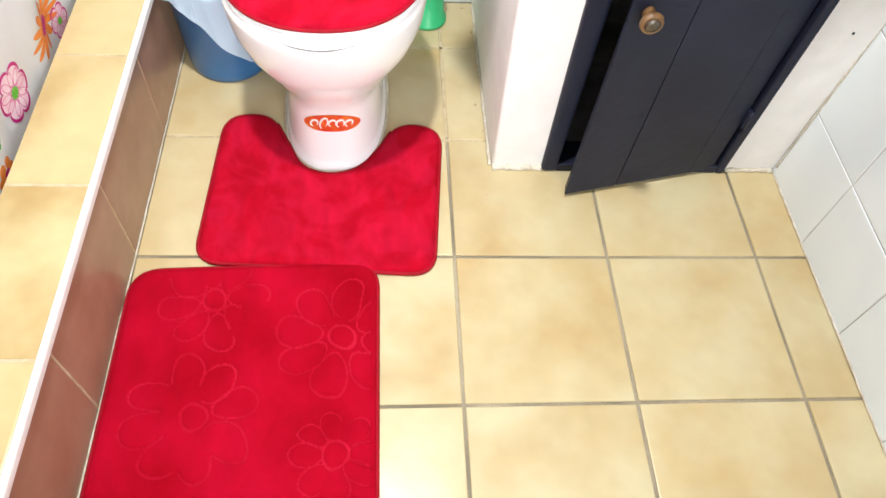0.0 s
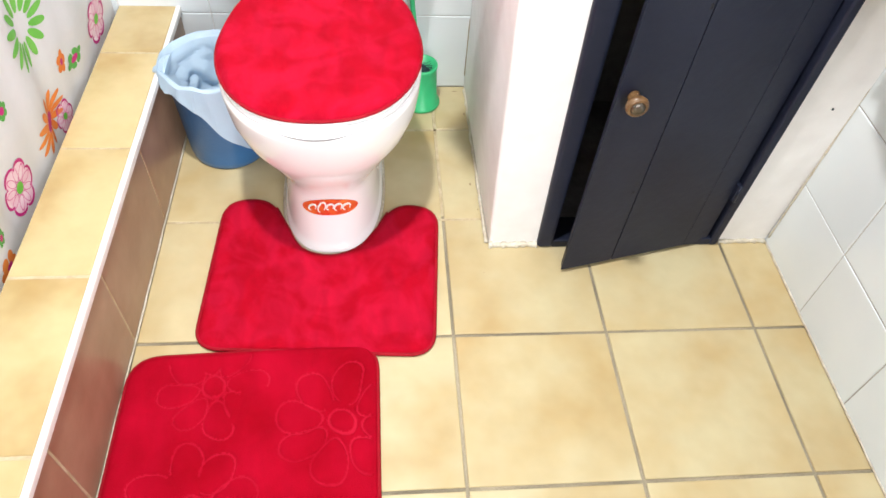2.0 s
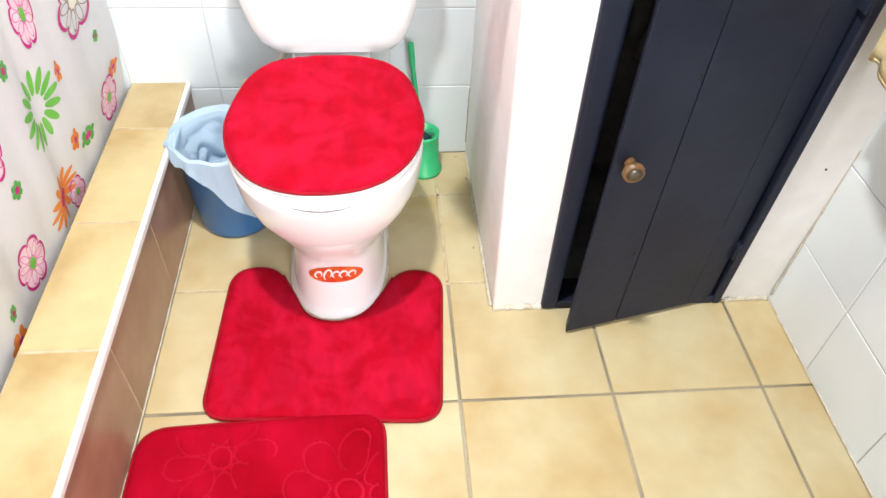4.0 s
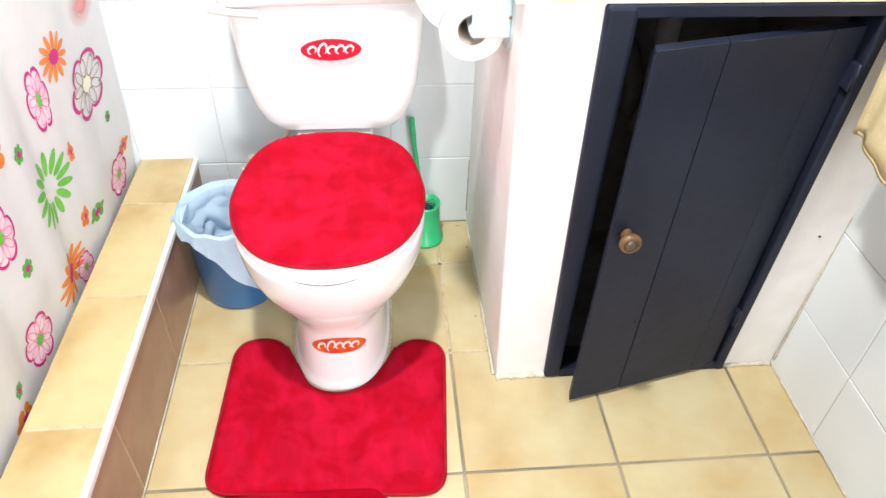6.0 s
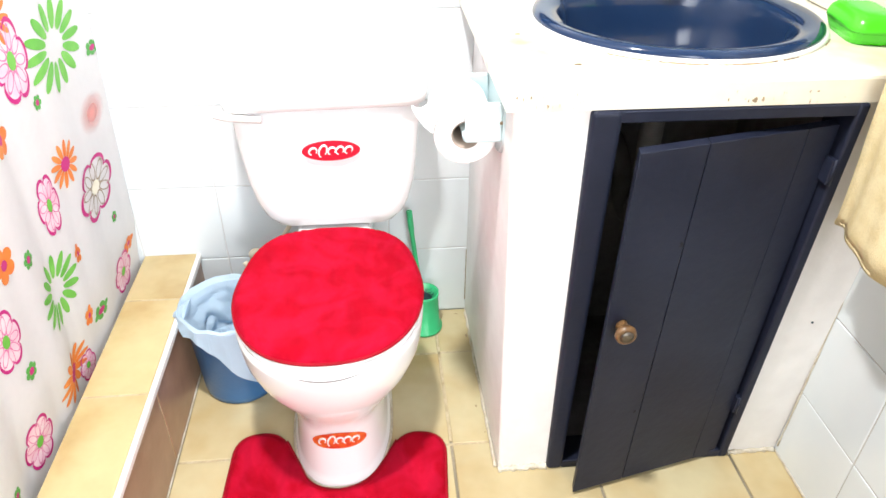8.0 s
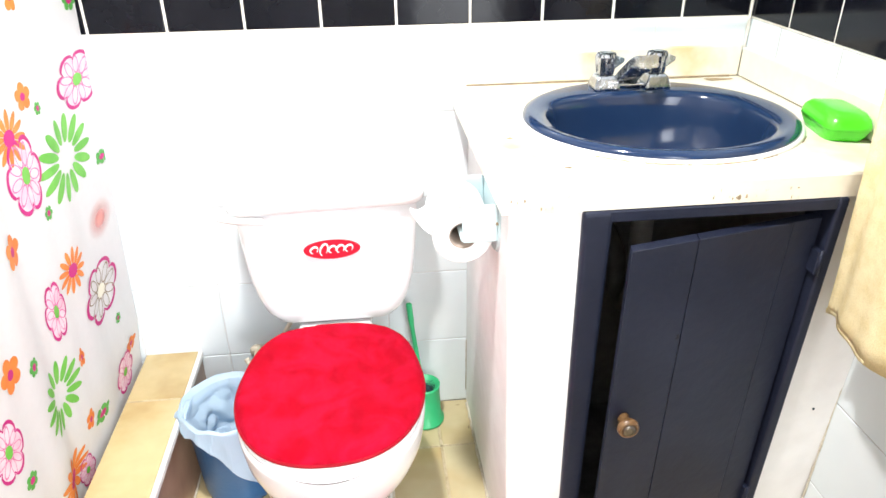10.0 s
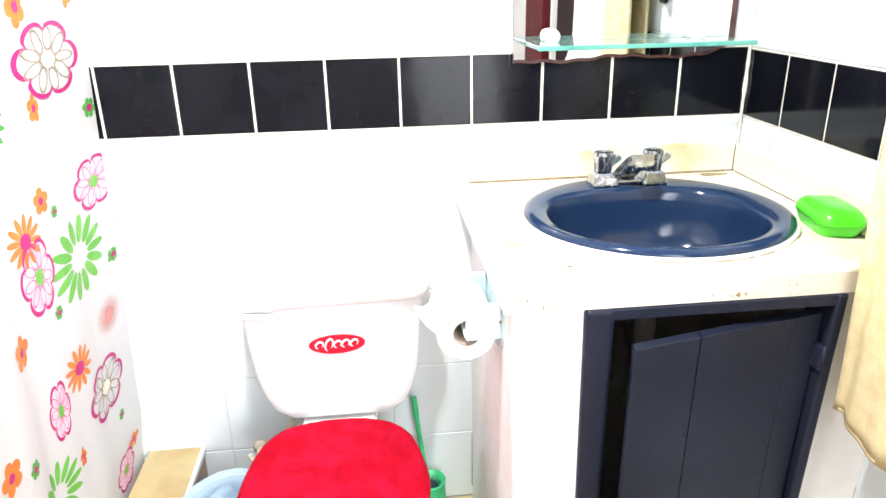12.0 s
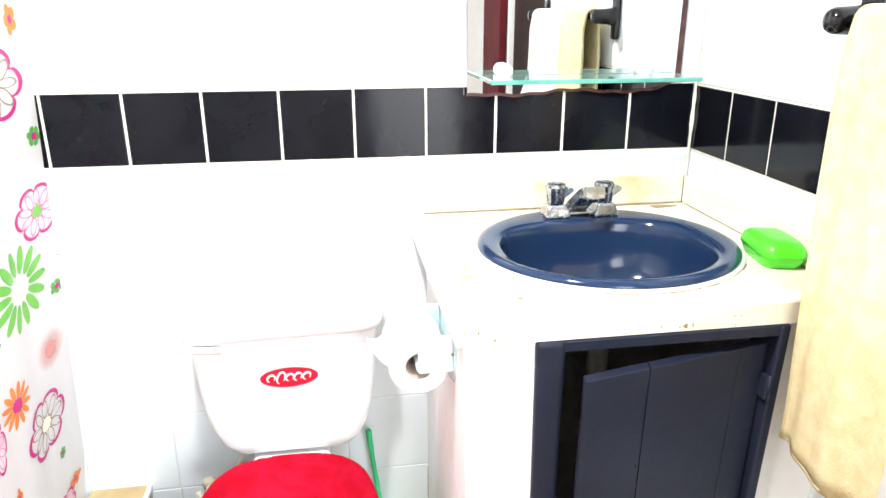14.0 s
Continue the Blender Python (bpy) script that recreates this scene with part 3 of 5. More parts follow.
sink = thing("washbasin", SX, SY, CZ, "oval dark blue enamel washbasin set in the counter", "sink")
def mouth(k, z, n=64):
    """The bowl's opening: nearly straight along the tap deck, round in front; k shrinks it."""
    out = []
    for i in range(n):
        t = 2 * math.pi * i / n
        c, q = math.cos(t), math.sin(t)
        p = 2 / (2.7 if q > 0 else 2.1)
        out.append((SX - 0.006 + 0.200 * k * math.copysign(abs(c) ** p, c), 0.442 + (0.170 if q > 0 else 0.162) * k * math.copysign(abs(q) ** p, q), z))
    return out


rings = [sink_ring(SA, SB, CZ + 0.001), sink_ring(SA + 0.003, SB + 0.003, CZ + 0.006), sink_ring(SA + 0.001, SB + 0.001, CZ + 0.012), sink_ring(SA - 0.006, SB - 0.006, CZ + 0.0155), sink_ring(SA - 0.014, SB - 0.014, CZ + 0.0165)]
rings += [mouth(k, CZ + z) for k, z in ((1.075, 0.0135), (1.03, 0.012), (1.005, 0.009), (0.988, 0.002), (0.972, -0.015), (0.945, -0.045), (0.90, -0.080), (0.82, -0.108), (0.68, -0.128), (0.45, -0.140))]
rings += [sink_ring(0.028, 0.028, CZ - 0.145, -0.01)]
part("basin", loft(rings, False, False), SINK_BLUE, sink, smooth=True)
part("drain", lathe(((0.030, 0.0), (0.028, 0.003), (0.020, 0.002), (0.016, -0.004), (0.004, -0.006)), SX, SY - 0.01, CZ - 0.145, 28), CHROME, sink, "chrome drain ring", True)
part("seal", tube([Vector(p) for p in sink_ring(SA + 0.004, SB + 0.004, CZ + 0.0015)], 0.0055, 6, closed=True), WHITE_TRIM, sink, "old white sealant bead", True)
for a0, a1 in ((228, 243), (246, 262), (264, 287), (290, 297), (318, 326)):
    arc = [(SX + (SA + 0.0105) * math.cos(radians(a)), SY + (SB + 0.0105) * math.sin(radians(a)), CZ + 0.0006) for a in range(a0, a1 + 1)]
    part("dirt_line", tube(arc, [0.0004 + 0.0011 * random.random() for _ in arc], 5), STAIN, sink, "dark dirt along the sealant")
hold(sink)

# ---- tap ----
tap = thing("tap", 0.41, 0.645, CZ + 0.015, "worn chrome two handle mixer tap with limescale", "tap")
TZ = CZ + 0.0145
part("base", box(0.336, 0.476, 0.640, 0.682, TZ, TZ + 0.010, 0.004, 3), CHROME, tap)
for x in (0.352, 0.460):
    body = [[(x + sx * w, 0.654 + sy * d, TZ + z) for sx, sy in ((-1, -1), (1, -1), (1, 1), (-1, 1))] for z, w, d in ((0.0, 0.027, 0.027), (0.006, 0.0265, 0.0265), (0.022, 0.021, 0.022), (0.028, 0.017, 0.018))]
    bm = loft(body)
    bmesh.ops.bevel(bm, geom=list(bm.edges), offset=0.003, segments=2, affect="EDGES", profile=0.5)
    part("valve_body", bm, CHROME, tap)
    hr = []
    for zz, rr in ((0.028, 0.013), (0.030, 0.0185), (0.050, 0.0205), (0.064, 0.0215), (0.070, 0.0190), (0.0725, 0.011)):
        hr.append([(x + rr * (1 + 0.08 * math.cos(8 * a)) * math.cos(a), 0.654 + rr * (1 + 0.08 * math.cos(8 * a)) * math.sin(a), TZ + zz) for a in [2 * math.pi * i / 40 for i in range(40)]])
    part("handle", loft(hr), CHROME, tap, "faceted chrome handle")
    bm = loft([[(x + 0.014, 0.654 + sy * 0.014, TZ + z) for sy, z in ((-1, 0.040), (1, 0.040), (1, 0.067), (-1, 0.067))], [(x + 0.036, 0.648 + sy * 0.003, TZ + z) for sy, z in ((-1, 0.053), (1, 0.053), (1, 0.060), (-1, 0.060))]])
    part("lever", bm, CHROME, tap, "pointed handle tip")
sp = smooth_path([(0.398, 0.668, TZ + 0.004), (0.399, 0.650, TZ + 0.020), (0.402, 0.620, TZ + 0.044), (0.404, 0.590, TZ + 0.064), (0.406, 0.562, TZ + 0.071)], 6)
rings = []
for i, p in enumerate(sp):
    f = i / (len(sp) - 1)
    w, h = 0.025 - 0.006 * f, 0.008 + 0.004 * f
    d = (sp[min(i + 1, len(sp) - 1)] - sp[max(i - 1, 0)]).normalized()
    side = Vector((1, 0, 0))
    up = side.cross(d).normalized()
    rings.append([p + side * w * math.copysign(abs(math.cos(a)) ** 0.25, math.cos(a)) + up * h * math.copysign(abs(math.sin(a)) ** 0.25, math.sin(a)) for a in [2 * math.pi * k / 24 for k in range(24)]])
part("spout", loft(rings), CHROME, tap)
part("aerator", lathe(((0.009, 0), (0.0115, 0.003), (0.0115, 0.018)), 0.405, 0.578, TZ + 0.048, 18), CHROME, tap, smooth=True)
bm = bmesh.new()
for i in range(26):
    x, y = 0.352 + random.uniform(-0.016, 0.022), 0.6275
    bmesh.ops.create_icosphere(bm, subdivisions=1, radius=random.uniform(0.0012, 0.0034), matrix=pose(x, y + random.uniform(0, 0.006), TZ + random.uniform(0.002, 0.016)))
part("limescale", bm, LIMESCALE, tap, "pale limescale crust")
hold(tap)

# ---- soap dish ----
soap = thing("soap_box", 0.665, 0.37, CZ, "bright green plastic soap box with a domed lid", "soap box")


def soap_ring(k, z, lift=0.0):
    pts = rounded([(-0.058, -0.042), (0.058, -0.042), (0.058, 0.042), (-0.058, 0.042)], [0.026] * 4, 7)
    r = Matrix.Rotation(radians(78), 2)
    return [(0.669 + (r @ (p * k))[0] * 0.90, 0.356 + (r @ (p * k))[1] * 1.12, CZ + z * 1.12) for p in pts]


part("base", loft([soap_ring(0.80, 0.0005), soap_ring(0.90, 0.008), soap_ring(0.99, 0.0175), soap_ring(1.0, 0.0185)]), SOAP_GREEN, soap)
part("lid", loft([soap_ring(1.02, 0.0190), soap_ring(1.02, 0.024), soap_ring(0.95, 0.034), soap_ring(0.80, 0.041), soap_ring(0.5, 0.044)]), SOAP_GREEN, soap, smooth=True)
hold(soap)

# ---- toilet ----
TX = -0.239
toilet = thing("toilet", TX, 0.45, 0, "white porcelain close coupled toilet", "toilet")
LEVELS = ((0.0, 0.206, 0.42, 0.66, 0.108), (0.014, 0.208, 0.42, 0.66, 0.107), (0.02, 0.216, 0.42, 0.655, 0.101), (0.08, 0.228, 0.42, 0.64, 0.098), (0.130, 0.234, 0.42, 0.62, 0.097),
          (0.155, 0.231, 0.42, 0.62, 0.101), (0.182, 0.218, 0.41, 0.62, 0.116), (0.218, 0.196, 0.39, 0.62, 0.140), (0.264, 0.169, 0.37, 0.61, 0.164), (0.312, 0.151, 0.36, 0.60, 0.177), (0.350, 0.143, 0.36, 0.60, 0.181), (0.376, 0.142, 0.36, 0.60, 0.182))


def bowl_params(z):
    for a, b in zip(LEVELS, LEVELS[1:]):
        if z <= b[0]:
            f = (z - a[0]) / (b[0] - a[0])
            return [p + (q - p) * f for p, q in zip(a, b)][1:]
    return LEVELS[-1][1:]


def bowl_square(z):
    """Exponent of the front curve: squarer at the foot, round at the rim."""
    return 0.80 + 0.16 * min(1.0, max(0.0, (z - 0.13) / 0.10))


def bowl_ring(z, grow=0.0, n=64):
    yf, yc, yb, hw = bowl_params(z)
    out = []
    for i in range(n):
        a = 2 * math.pi * i / n
        c, s = math.cos(a), math.sin(a)
        k = 0.75 if s > 0 else bowl_square(z)
        x = math.copysign(abs(c) ** k, c) * (hw + grow)
        out.append((TX + x, yc + ((yb - yc) + grow if s > 0 else (yc - yf) + grow) * math.copysign(abs(s) ** k, s), z))
    return out


zs = [0.0, 0.012, 0.018, 0.03, 0.08, 0.105, 0.12, 0.135, 0.15, 0.165, 0.175, 0.185, 0.2, 0.215, 0.232, 0.25, 0.27, 0.29, 0.31, 0.33, 0.345, 0.36, 0.372]
part("bowl", loft([bowl_ring(z) for z in zs] + [bowl_ring(0.376, -0.004)]), PORCELAIN, toilet, smooth=True)
EGG = [(0.0, 0.153), (0.065, 0.163), (0.118, 0.196), (0.158, 0.255), (0.177, 0.335), (0.172, 0.415), (0.152, 0.496), (0.117, 0.543), (0.062, 0.565)]
egg = smooth_path([(TX + x, y, 0) for x, y in EGG] + [(TX, 0.570, 0)] + [(TX - x, y, 0) for x, y in EGG[:0:-1]], 6, True)


def egg_ring(k, z):
    c = Vector((TX, 0.34, 0))
    return [tuple(c + (p - c) * k + Vector((0, 0, z))) for p in egg]


part("seat", loft([egg_ring(0.985, 0.3765), egg_ring(0.998, 0.379), egg_ring(0.998, 0.385), egg_ring(0.985, 0.387)]), PORCELAIN, toilet, smooth=True)
part("lid", loft([egg_ring(0.97, 0.3875), egg_ring(0.985, 0.390), egg_ring(0.985, 0.395), egg_ring(0.97, 0.397)]), PORCELAIN, toilet, smooth=True)
for x in (TX - 0.07, TX + 0.07):
    part("seat_hinge", lathe(((0.013, 0.0), (0.013, 0.014), (0.010, 0.017)), x, 0.582, 0.3765, 16), PLASTIC_WHITE, toilet, smooth=True)
part("deck", box(TX - 0.085, TX + 0.085, 0.55, 0.745, 0.30, 0.3785, 0.012, 3), PORCELAIN, toilet)
part("foot_seal", tube([Vector(p) for p in bowl_ring(0.004, 0.0015)], 0.004, 6, closed=True), CAULK, toilet, "grey sealant round the foot", True)
# front crease of the bowl, its shade drawn as a thin grey strip
pts = []
for i in range(17):
    u = -0.066 + 0.132 * i / 16
    z = 0.3755 - 0.0065 * math.cos(math.pi * u / 0.132) + 0.003
    yf, yc, yb, hw = bowl_params(z)
    pts.append((TX + u, yc - (yc - yf) * (max(0.0, 1 - abs(u / hw) ** (2 / 0.96))) ** 0.48 - 0.0004, z))
part("crease", tube(pts, [0.0006 + 0.0007 * math.sin(math.pi * i / 16) for i in range(17)], 6), SLIT, toilet, "thin grey shade line of the crease")


def tank_ring(z, w, d, r, yb=BACK - 0.008):
    pts = rounded([(-w, -d), (w, -d), (w, 0), (-w, 0)], [r, r, 0.012, 0.012], 6)
    return [(TX + 0.004 + p[0], yb + p[1] - (0.010 * (1 - (p[0] / w) ** 2) if p[1] < -d * 0.7 else 0), z + (0.022 * p[0] if z > 0.6 else 0)) for p in pts]


tank = part("tank", loft([tank_ring(0.380, 0.075, 0.10, 0.03), tank_ring(0.382, 0.108, 0.125, 0.035), tank_ring(0.392, 0.136, 0.144, 0.04), tank_ring(0.415, 0.157, 0.152, 0.045), tank_ring(0.45, 0.170, 0.157, 0.045),
                          tank_ring(0.50, 0.180, 0.160, 0.04), tank_ring(0.56, 0.186, 0.164, 0.04), tank_ring(0.62, 0.190, 0.168, 0.04), tank_ring(0.678, 0.193, 0.170, 0.04)]), PORCELAIN, toilet, smooth=True)
part("tank_lid", loft([tank_ring(0.679, 0.199, 0.176, 0.042), tank_ring(0.683, 0.206, 0.184, 0.046), tank_ring(0.700, 0.208, 0.186, 0.046), tank_ring(0.709, 0.204, 0.182, 0.046), tank_ring(0.713, 0.19, 0.168, 0.04)]), PORCELAIN, toilet, smooth=True)
part("flush_lever", tube(smooth_path([(-0.452, 0.592, 0.672), (-0.425, 0.584, 0.669), (-0.39, 0.583, 0.666), (-0.360, 0.584, 0.663)], 5), 0.0075, 10), PLASTIC_WHITE, toilet, "white flush lever", True)


def badge(name, centre_z, half_w, half_h, surface, colours, tilt, cx, droop=0.0):
    """An oval badge with a plain white wavy mark, laid on surface(x, z) -> y."""
    def sag(x):
        return droop * ((x - TX - cx) / half_w) ** 2

    def oval(k, lift, mi, bm):
        ring = [(TX + cx + k * half_w * math.cos(a), centre_z + k * half_h * math.sin(a) + tilt * k * half_w * math.cos(a)) for a in [2 * math.pi * i / 40 for i in range(40)]]
        prev = [bm.verts.new((x, surface(x, z - sag(x)) - lift, z - sag(x))) for x, z in ring]
        for s in (0.75, 0.5, 0.25):
            now = [bm.verts.new((px, surface(px, cz - sag(px)) - lift, cz - sag(px))) for px, cz in [(TX + cx + (x - TX - cx) * s, centre_z + (z - centre_z) * s) for x, z in ring]]
            for i in range(40):
                bm.faces.new((prev[i], prev[(i + 1) % 40], now[(i + 1) % 40], now[i])).material_index = mi
            prev = now
        bm.faces.new(prev).material_index = mi
    bm = bmesh.new()
    oval(1.0, 0.0016, 0, bm)
    b = part(name, bm, colours[0], toilet, "red oval badge with a white mark")
    bm = bmesh.new()
    for sx, hh, ph in ((-0.62, 0.36, 0), (-0.28, 0.62, 1), (0.02, 0.36, 2), (0.30, 0.40, 3), (0.60, 0.36, 4)):
        pts = []
        for i in range(13):
            a = -0.6 + 5.2 * i / 12
            x = TX + cx + half_w * (sx + 0.13 * math.cos(a) + 0.10 * math.sin(a) * hh)
            z = centre_z + half_h * (0.95 * hh * math.sin(a)) + tilt * (x - TX)
            z -= sag(x)
            pts.append((x, surface(x, z) - 0.0024, z))
        tube(pts, [half_h * 0.075 * (0.5 + math.sin(math.pi * i / 12)) for i in range(13)], 5, bm)
    part("white_mark", bm, LOGO_WHITE, b)


def tank_front(x, z):
    f = (z - 0.56) / 0.06
    d, w = 0.164 + 0.004 * f, 0.184 + 0.006 * f
    return BACK - 0.008 - d - 0.010 * (1 - ((x - TX - 0.004) / w) ** 2)


def bowl_front(x, z):
    yf, yc, yb, hw = bowl_params(z)
    k = bowl_square(z)
    return yc - (yc - yf) * max(0.0, 1 - abs((x - TX) / hw) ** (2 / k)) ** (k / 2)


badge("badge", 0.588, 0.060, 0.0235, tank_front, (LOGO_RED,), 0.02, 0.010)
badge("badge", 0.120, 0.055, 0.0215, bowl_front, (LOGO_ORANGE,), 0.0, 0.002, 0.011)
hold(toilet)
for o in toilet.children:
    for c in o.children:
        c.matrix_parent_inverse = Matrix.Identity(4)

# plush cover on the lid
cover = cushion([Vector((p.x, p.y)) for p in [Vector((TX, 0.346, 0)) + (q - Vector((TX, 0.34, 0))) * 1.012 for q in egg]], 0.005,
                lambda d: 0.008 + 0.011 * (1 - (1 - min(d / 0.03, 1)) ** 2) ** 0.5, lambda x, y: 0.0018 * noise.noise((x * 22, y * 22, 1.0)), 0.3975)
lid_cover = thing("toilet_lid_cover", TX, 0.34, 0.398, "red plush cover on the closed toilet lid", "lid cover")
part("plush", cover, RED_PLUSH, lid_cover, smooth=True)
part("piping", tube([Vector(p) + Vector((0, 0.006, 0)) for p in egg_ring(1.016, 0.3995)], 0.0035, 6, closed=True), RED_PIPING, lid_cover, smooth=True)
hold(lid_cover)

# ---- mats ----
def corner(a, p, c, radius):
    return rounded([a, p, c], [0.0001, radius, 0.0001], 8)[9:18]


cut = smooth_path([(-0.122, 0.318, 0), (-0.148, 0.268, 0), (-0.190, 0.216, 0), (-0.246, 0.199, 0), (-0.302, 0.220, 0), (-0.335, 0.280, 0), (-0.362, 0.335, 0)], 5)
pts = corner((-0.472, 0.357), (-0.486, -0.016), (-0.041, -0.045), 0.05) + corner((-0.486, -0.016), (-0.041, -0.045), (-0.012, 0.328), 0.05)
pts += corner((-0.041, -0.045), (-0.012, 0.328), (-0.098, 0.341), 0.052) + corner((-0.012, 0.328), (-0.098, 0.341), (-0.130, 0.30), 0.035)
pts += [Vector((p.x, p.y)) for p in cut] + corner((-0.35, 0.31), (-0.384, 0.361), (-0.472, 0.357), 0.035) + corner((-0.384, 0.361), (-0.472, 0.357), (-0.486, -0.016), 0.05)


def mat_height(d):
    return 0.006 + 0.009 * (1 - (1 - min(d / 0.02, 1)) ** 2) ** 0.5


toilet_mat = thing("toilet_mat", -0.24, 0.1, 0, "red plush contour mat cut round the toilet foot", "bath mat", "red plush mats")
part("plush", cushion(pts, 0.005, mat_height, lambda x, y: 0.0015 * noise.noise((x * 20, y * 20, 3.0))), RED_PLUSH, toilet_mat, smooth=True)
part("piping", tube([Vector((p.x, p.y, 0.005)) for p in dense(pts, 0.012)], 0.0042, 6, closed=True), RED_PIPING, toilet_mat, smooth=True)
hold(toilet_mat)

FLOWERS = ((-0.445, -0.319, 0.108, 0.25), (-0.434, -0.106, 0.095, 1.0), (-0.209, -0.178, 0.115, 0.62), (-0.212, -0.385, 0.075, 0.1), (-0.50, -0.55, 0.10, 0.8), (-0.28, -0.62, 0.10, 0.2))


def petal_relief(x, y):
    """Grooves along the outlines of embossed flowers, petals slightly raised."""
    z = 0.0010 * noise.noise((x * 20, y * 20, 5.0))
    x, y = x + 0.012 * noise.noise((x * 14, y * 14, 2.0)), y + 0.012 * noise.noise((x * 14, y * 14, 7.0))
    for fx, fy, r, turn in FLOWERS:
        dx, dy = x - fx, y - fy
        rr = math.hypot(dx, dy)
        if rr > r * 1.2:
            continue
        if abs(rr - 0.022) < 0.0026:
            z -= 0.0026
        elif rr < 0.022:
            z += 0.001
        else:
            best = 1e9
            for k in range(8):
                a = turn + k * math.pi / 4 + 0.06 * math.sin(5 * k + 40 * fx)
                px, py = fx + math.cos(a) * r * 0.64, fy + math.sin(a) * r * 0.64
                u, v = (x - px) * math.cos(a) + (y - py) * math.sin(a), -(x - px) * math.sin(a) + (y - py) * math.cos(a)
                best = min(best, math.hypot(u / (r * 0.36), v / (r * (0.245 + 0.16 * u / r))), key=lambda q: abs(q - 0.99) if q < 1.2 else 9)
            if abs(best - 1.0) < 0.05 and noise.noise((x * 12, y * 12, 9.0)) > -0.30:
                z -= 0.0026
            elif best < 1.0:
                z += 0.0005
    return z


bath_mat = thing("bath_mat", -0.365, -0.35, 0, "red plush bath mat embossed with flowers", "bath mat", "red plush mats")
pts = rounded([(-0.602 + 0.018, -0.72), (-0.145, -0.72), (-0.147, -0.018), (-0.590, -0.036)], [0.055] * 4, 8)
part("plush", cushion(pts, 0.0018, mat_height, petal_relief, pressed=-0.0011), [RED_DENSE, RED_PRESSED_LIT], bath_mat, smooth=True)
part("piping", tube([Vector((p.x, p.y, 0.005)) for p in dense(pts, 0.012)], 0.0042, 6, closed=True), RED_PIPING, bath_mat, smooth=True)
hold(bath_mat)

# ---- waste bin ----
BX, BY = -0.486, 0.548
bin_ = thing("waste_bin", BX, BY, 0, "blue plastic waste bin with a pale blue bag", "waste bin")
part("bucket", lathe(((0.078, 0.0), (0.086, 0.004), (0.089, 0.02), (0.100, 0.220), (0.104, 0.222), (0.104, 0.233), (0.101, 0.233), (0.098, 0.215), (0.087, 0.03), (0.02, 0.010)), BX, BY, 0, 44), BIN_BLUE, bin_, smooth=True)


BAG = ((0.016, 0.085, 0.02), (0.045, 0.095, 0.034), (0.062, 0.12, 0.034), (0.070, 0.15, 0.028), (0.076, 0.175, 0.022), (0.082, 0.198, 0.015), (0.090, 0.220, 0.009), (0.097, 0.236, 0.004),
       (0.103, 0.243, 0.005), (0.1085, 0.238, 0.006), (0.1105, 0.228, 0.006), (0.1135, 0.216, 0.006))
LOW = (0, 0, 0, 0, 0, 0, 0, 0, 0, 0.0, 0.07, 0.150)


def ridge(x, y, z):
    return 1 - 2 * abs(noise.noise((x, y, z)))


rings = []
STEPS = 44
for s in range(STEPS + 1):
    u = s / STEPS * (len(BAG) - 1)
    k = min(int(u), len(BAG) - 2)
    f = u - k
    radius, z, wob = (p + (q - p) * f for p, q in zip(BAG[k], BAG[k + 1]))
    low = LOW[k] + (LOW[k + 1] - LOW[k]) * f
    ring = []
    for i in range(110):
        t = 2 * math.pi * i / 110
        c, w = math.cos(t), math.sin(t)
        crease = ridge(c * radius * 24, w * radius * 24, z * 20) * 0.7 + ridge(c * 2.2 + 9, w * 2.2, z * 16) * 0.45
        rr = radius - wob * (0.4 - crease * 0.7) if k < 7 else radius + wob * crease * 0.9
        drop = low * max(0.0, math.cos(t + 0.75)) ** 2.2
        lift = 0.02 * noise.noise((c * 2.5, w * 2.5, 4.0)) * (1.0 if k < 2 else 0.0) + (0.008 * noise.noise((c * 3.2, w * 3.2, 8.0)) if k > 8 else 0.007 * noise.noise((c * 2.6, w * 2.6, 8.0)) if k > 6 else 0.0)
        ring.append((BX + rr * c, BY + rr * w, z - drop + lift))
    rings.append(ring)
part("bag", loft(rings, True, False), LINER, bin_, "crumpled pale blue bag folded over the rim")
rings = []
for i in range(9):
    f = i / 8
    x, w, h = -0.572 - 0.034 * f, 0.034 - 0.024 * f, 0.010 - 0.006 * f
    mid = (0.527 + 0.006 * f, 0.237 + 0.004 * math.sin(5 * f) - 0.010 * f * f)
    rings.append([(x, mid[0] + w * math.cos(a) * (1 + 0.15 * math.sin(3 * a + i)), mid[1] + h * math.sin(a) * (1 + 0.25 * math.cos(2 * a + 2 * i))) for a in [2 * math.pi * k / 14 for k in range(14)]])
part("bag_corner", loft(rings), LINER, bin_, "gathered corner of the bag")
hold(bin_)

# ---- toilet brush ----
GX, GY = -0.031, 0.708
brush = thing("toilet_brush", GX, GY, 0, "green plastic toilet brush in its round holder", "toilet brush")
part("holder", lathe(((0.040, 0.0), (0.0485, 0.003), (0.0485, 0.010), (0.041, 0.015), (0.0375, 0.105), (0.039, 0.112), (0.039, 0.118), (0.035, 0.118), (0.033, 0.02), (0.01, 0.015)), GX, GY, 0, 36), GREEN_PLASTIC, brush, smooth=True)
bm = lathe(((0.012, 0.02), (0.025, 0.03), (0.026, 0.095), (0.014, 0.108)), GX - 0.004, GY, 0, 20)
for i in range(160):
    a, z = random.uniform(0, 6.28), random.uniform(0.04, 0.112)
    r = random.uniform(0.027, 0.032)
    tube([(GX - 0.004, GY, z), (GX - 0.004 + r * math.cos(a), GY + r * math.sin(a), z + 0.006)], 0.0008, 3, bm)
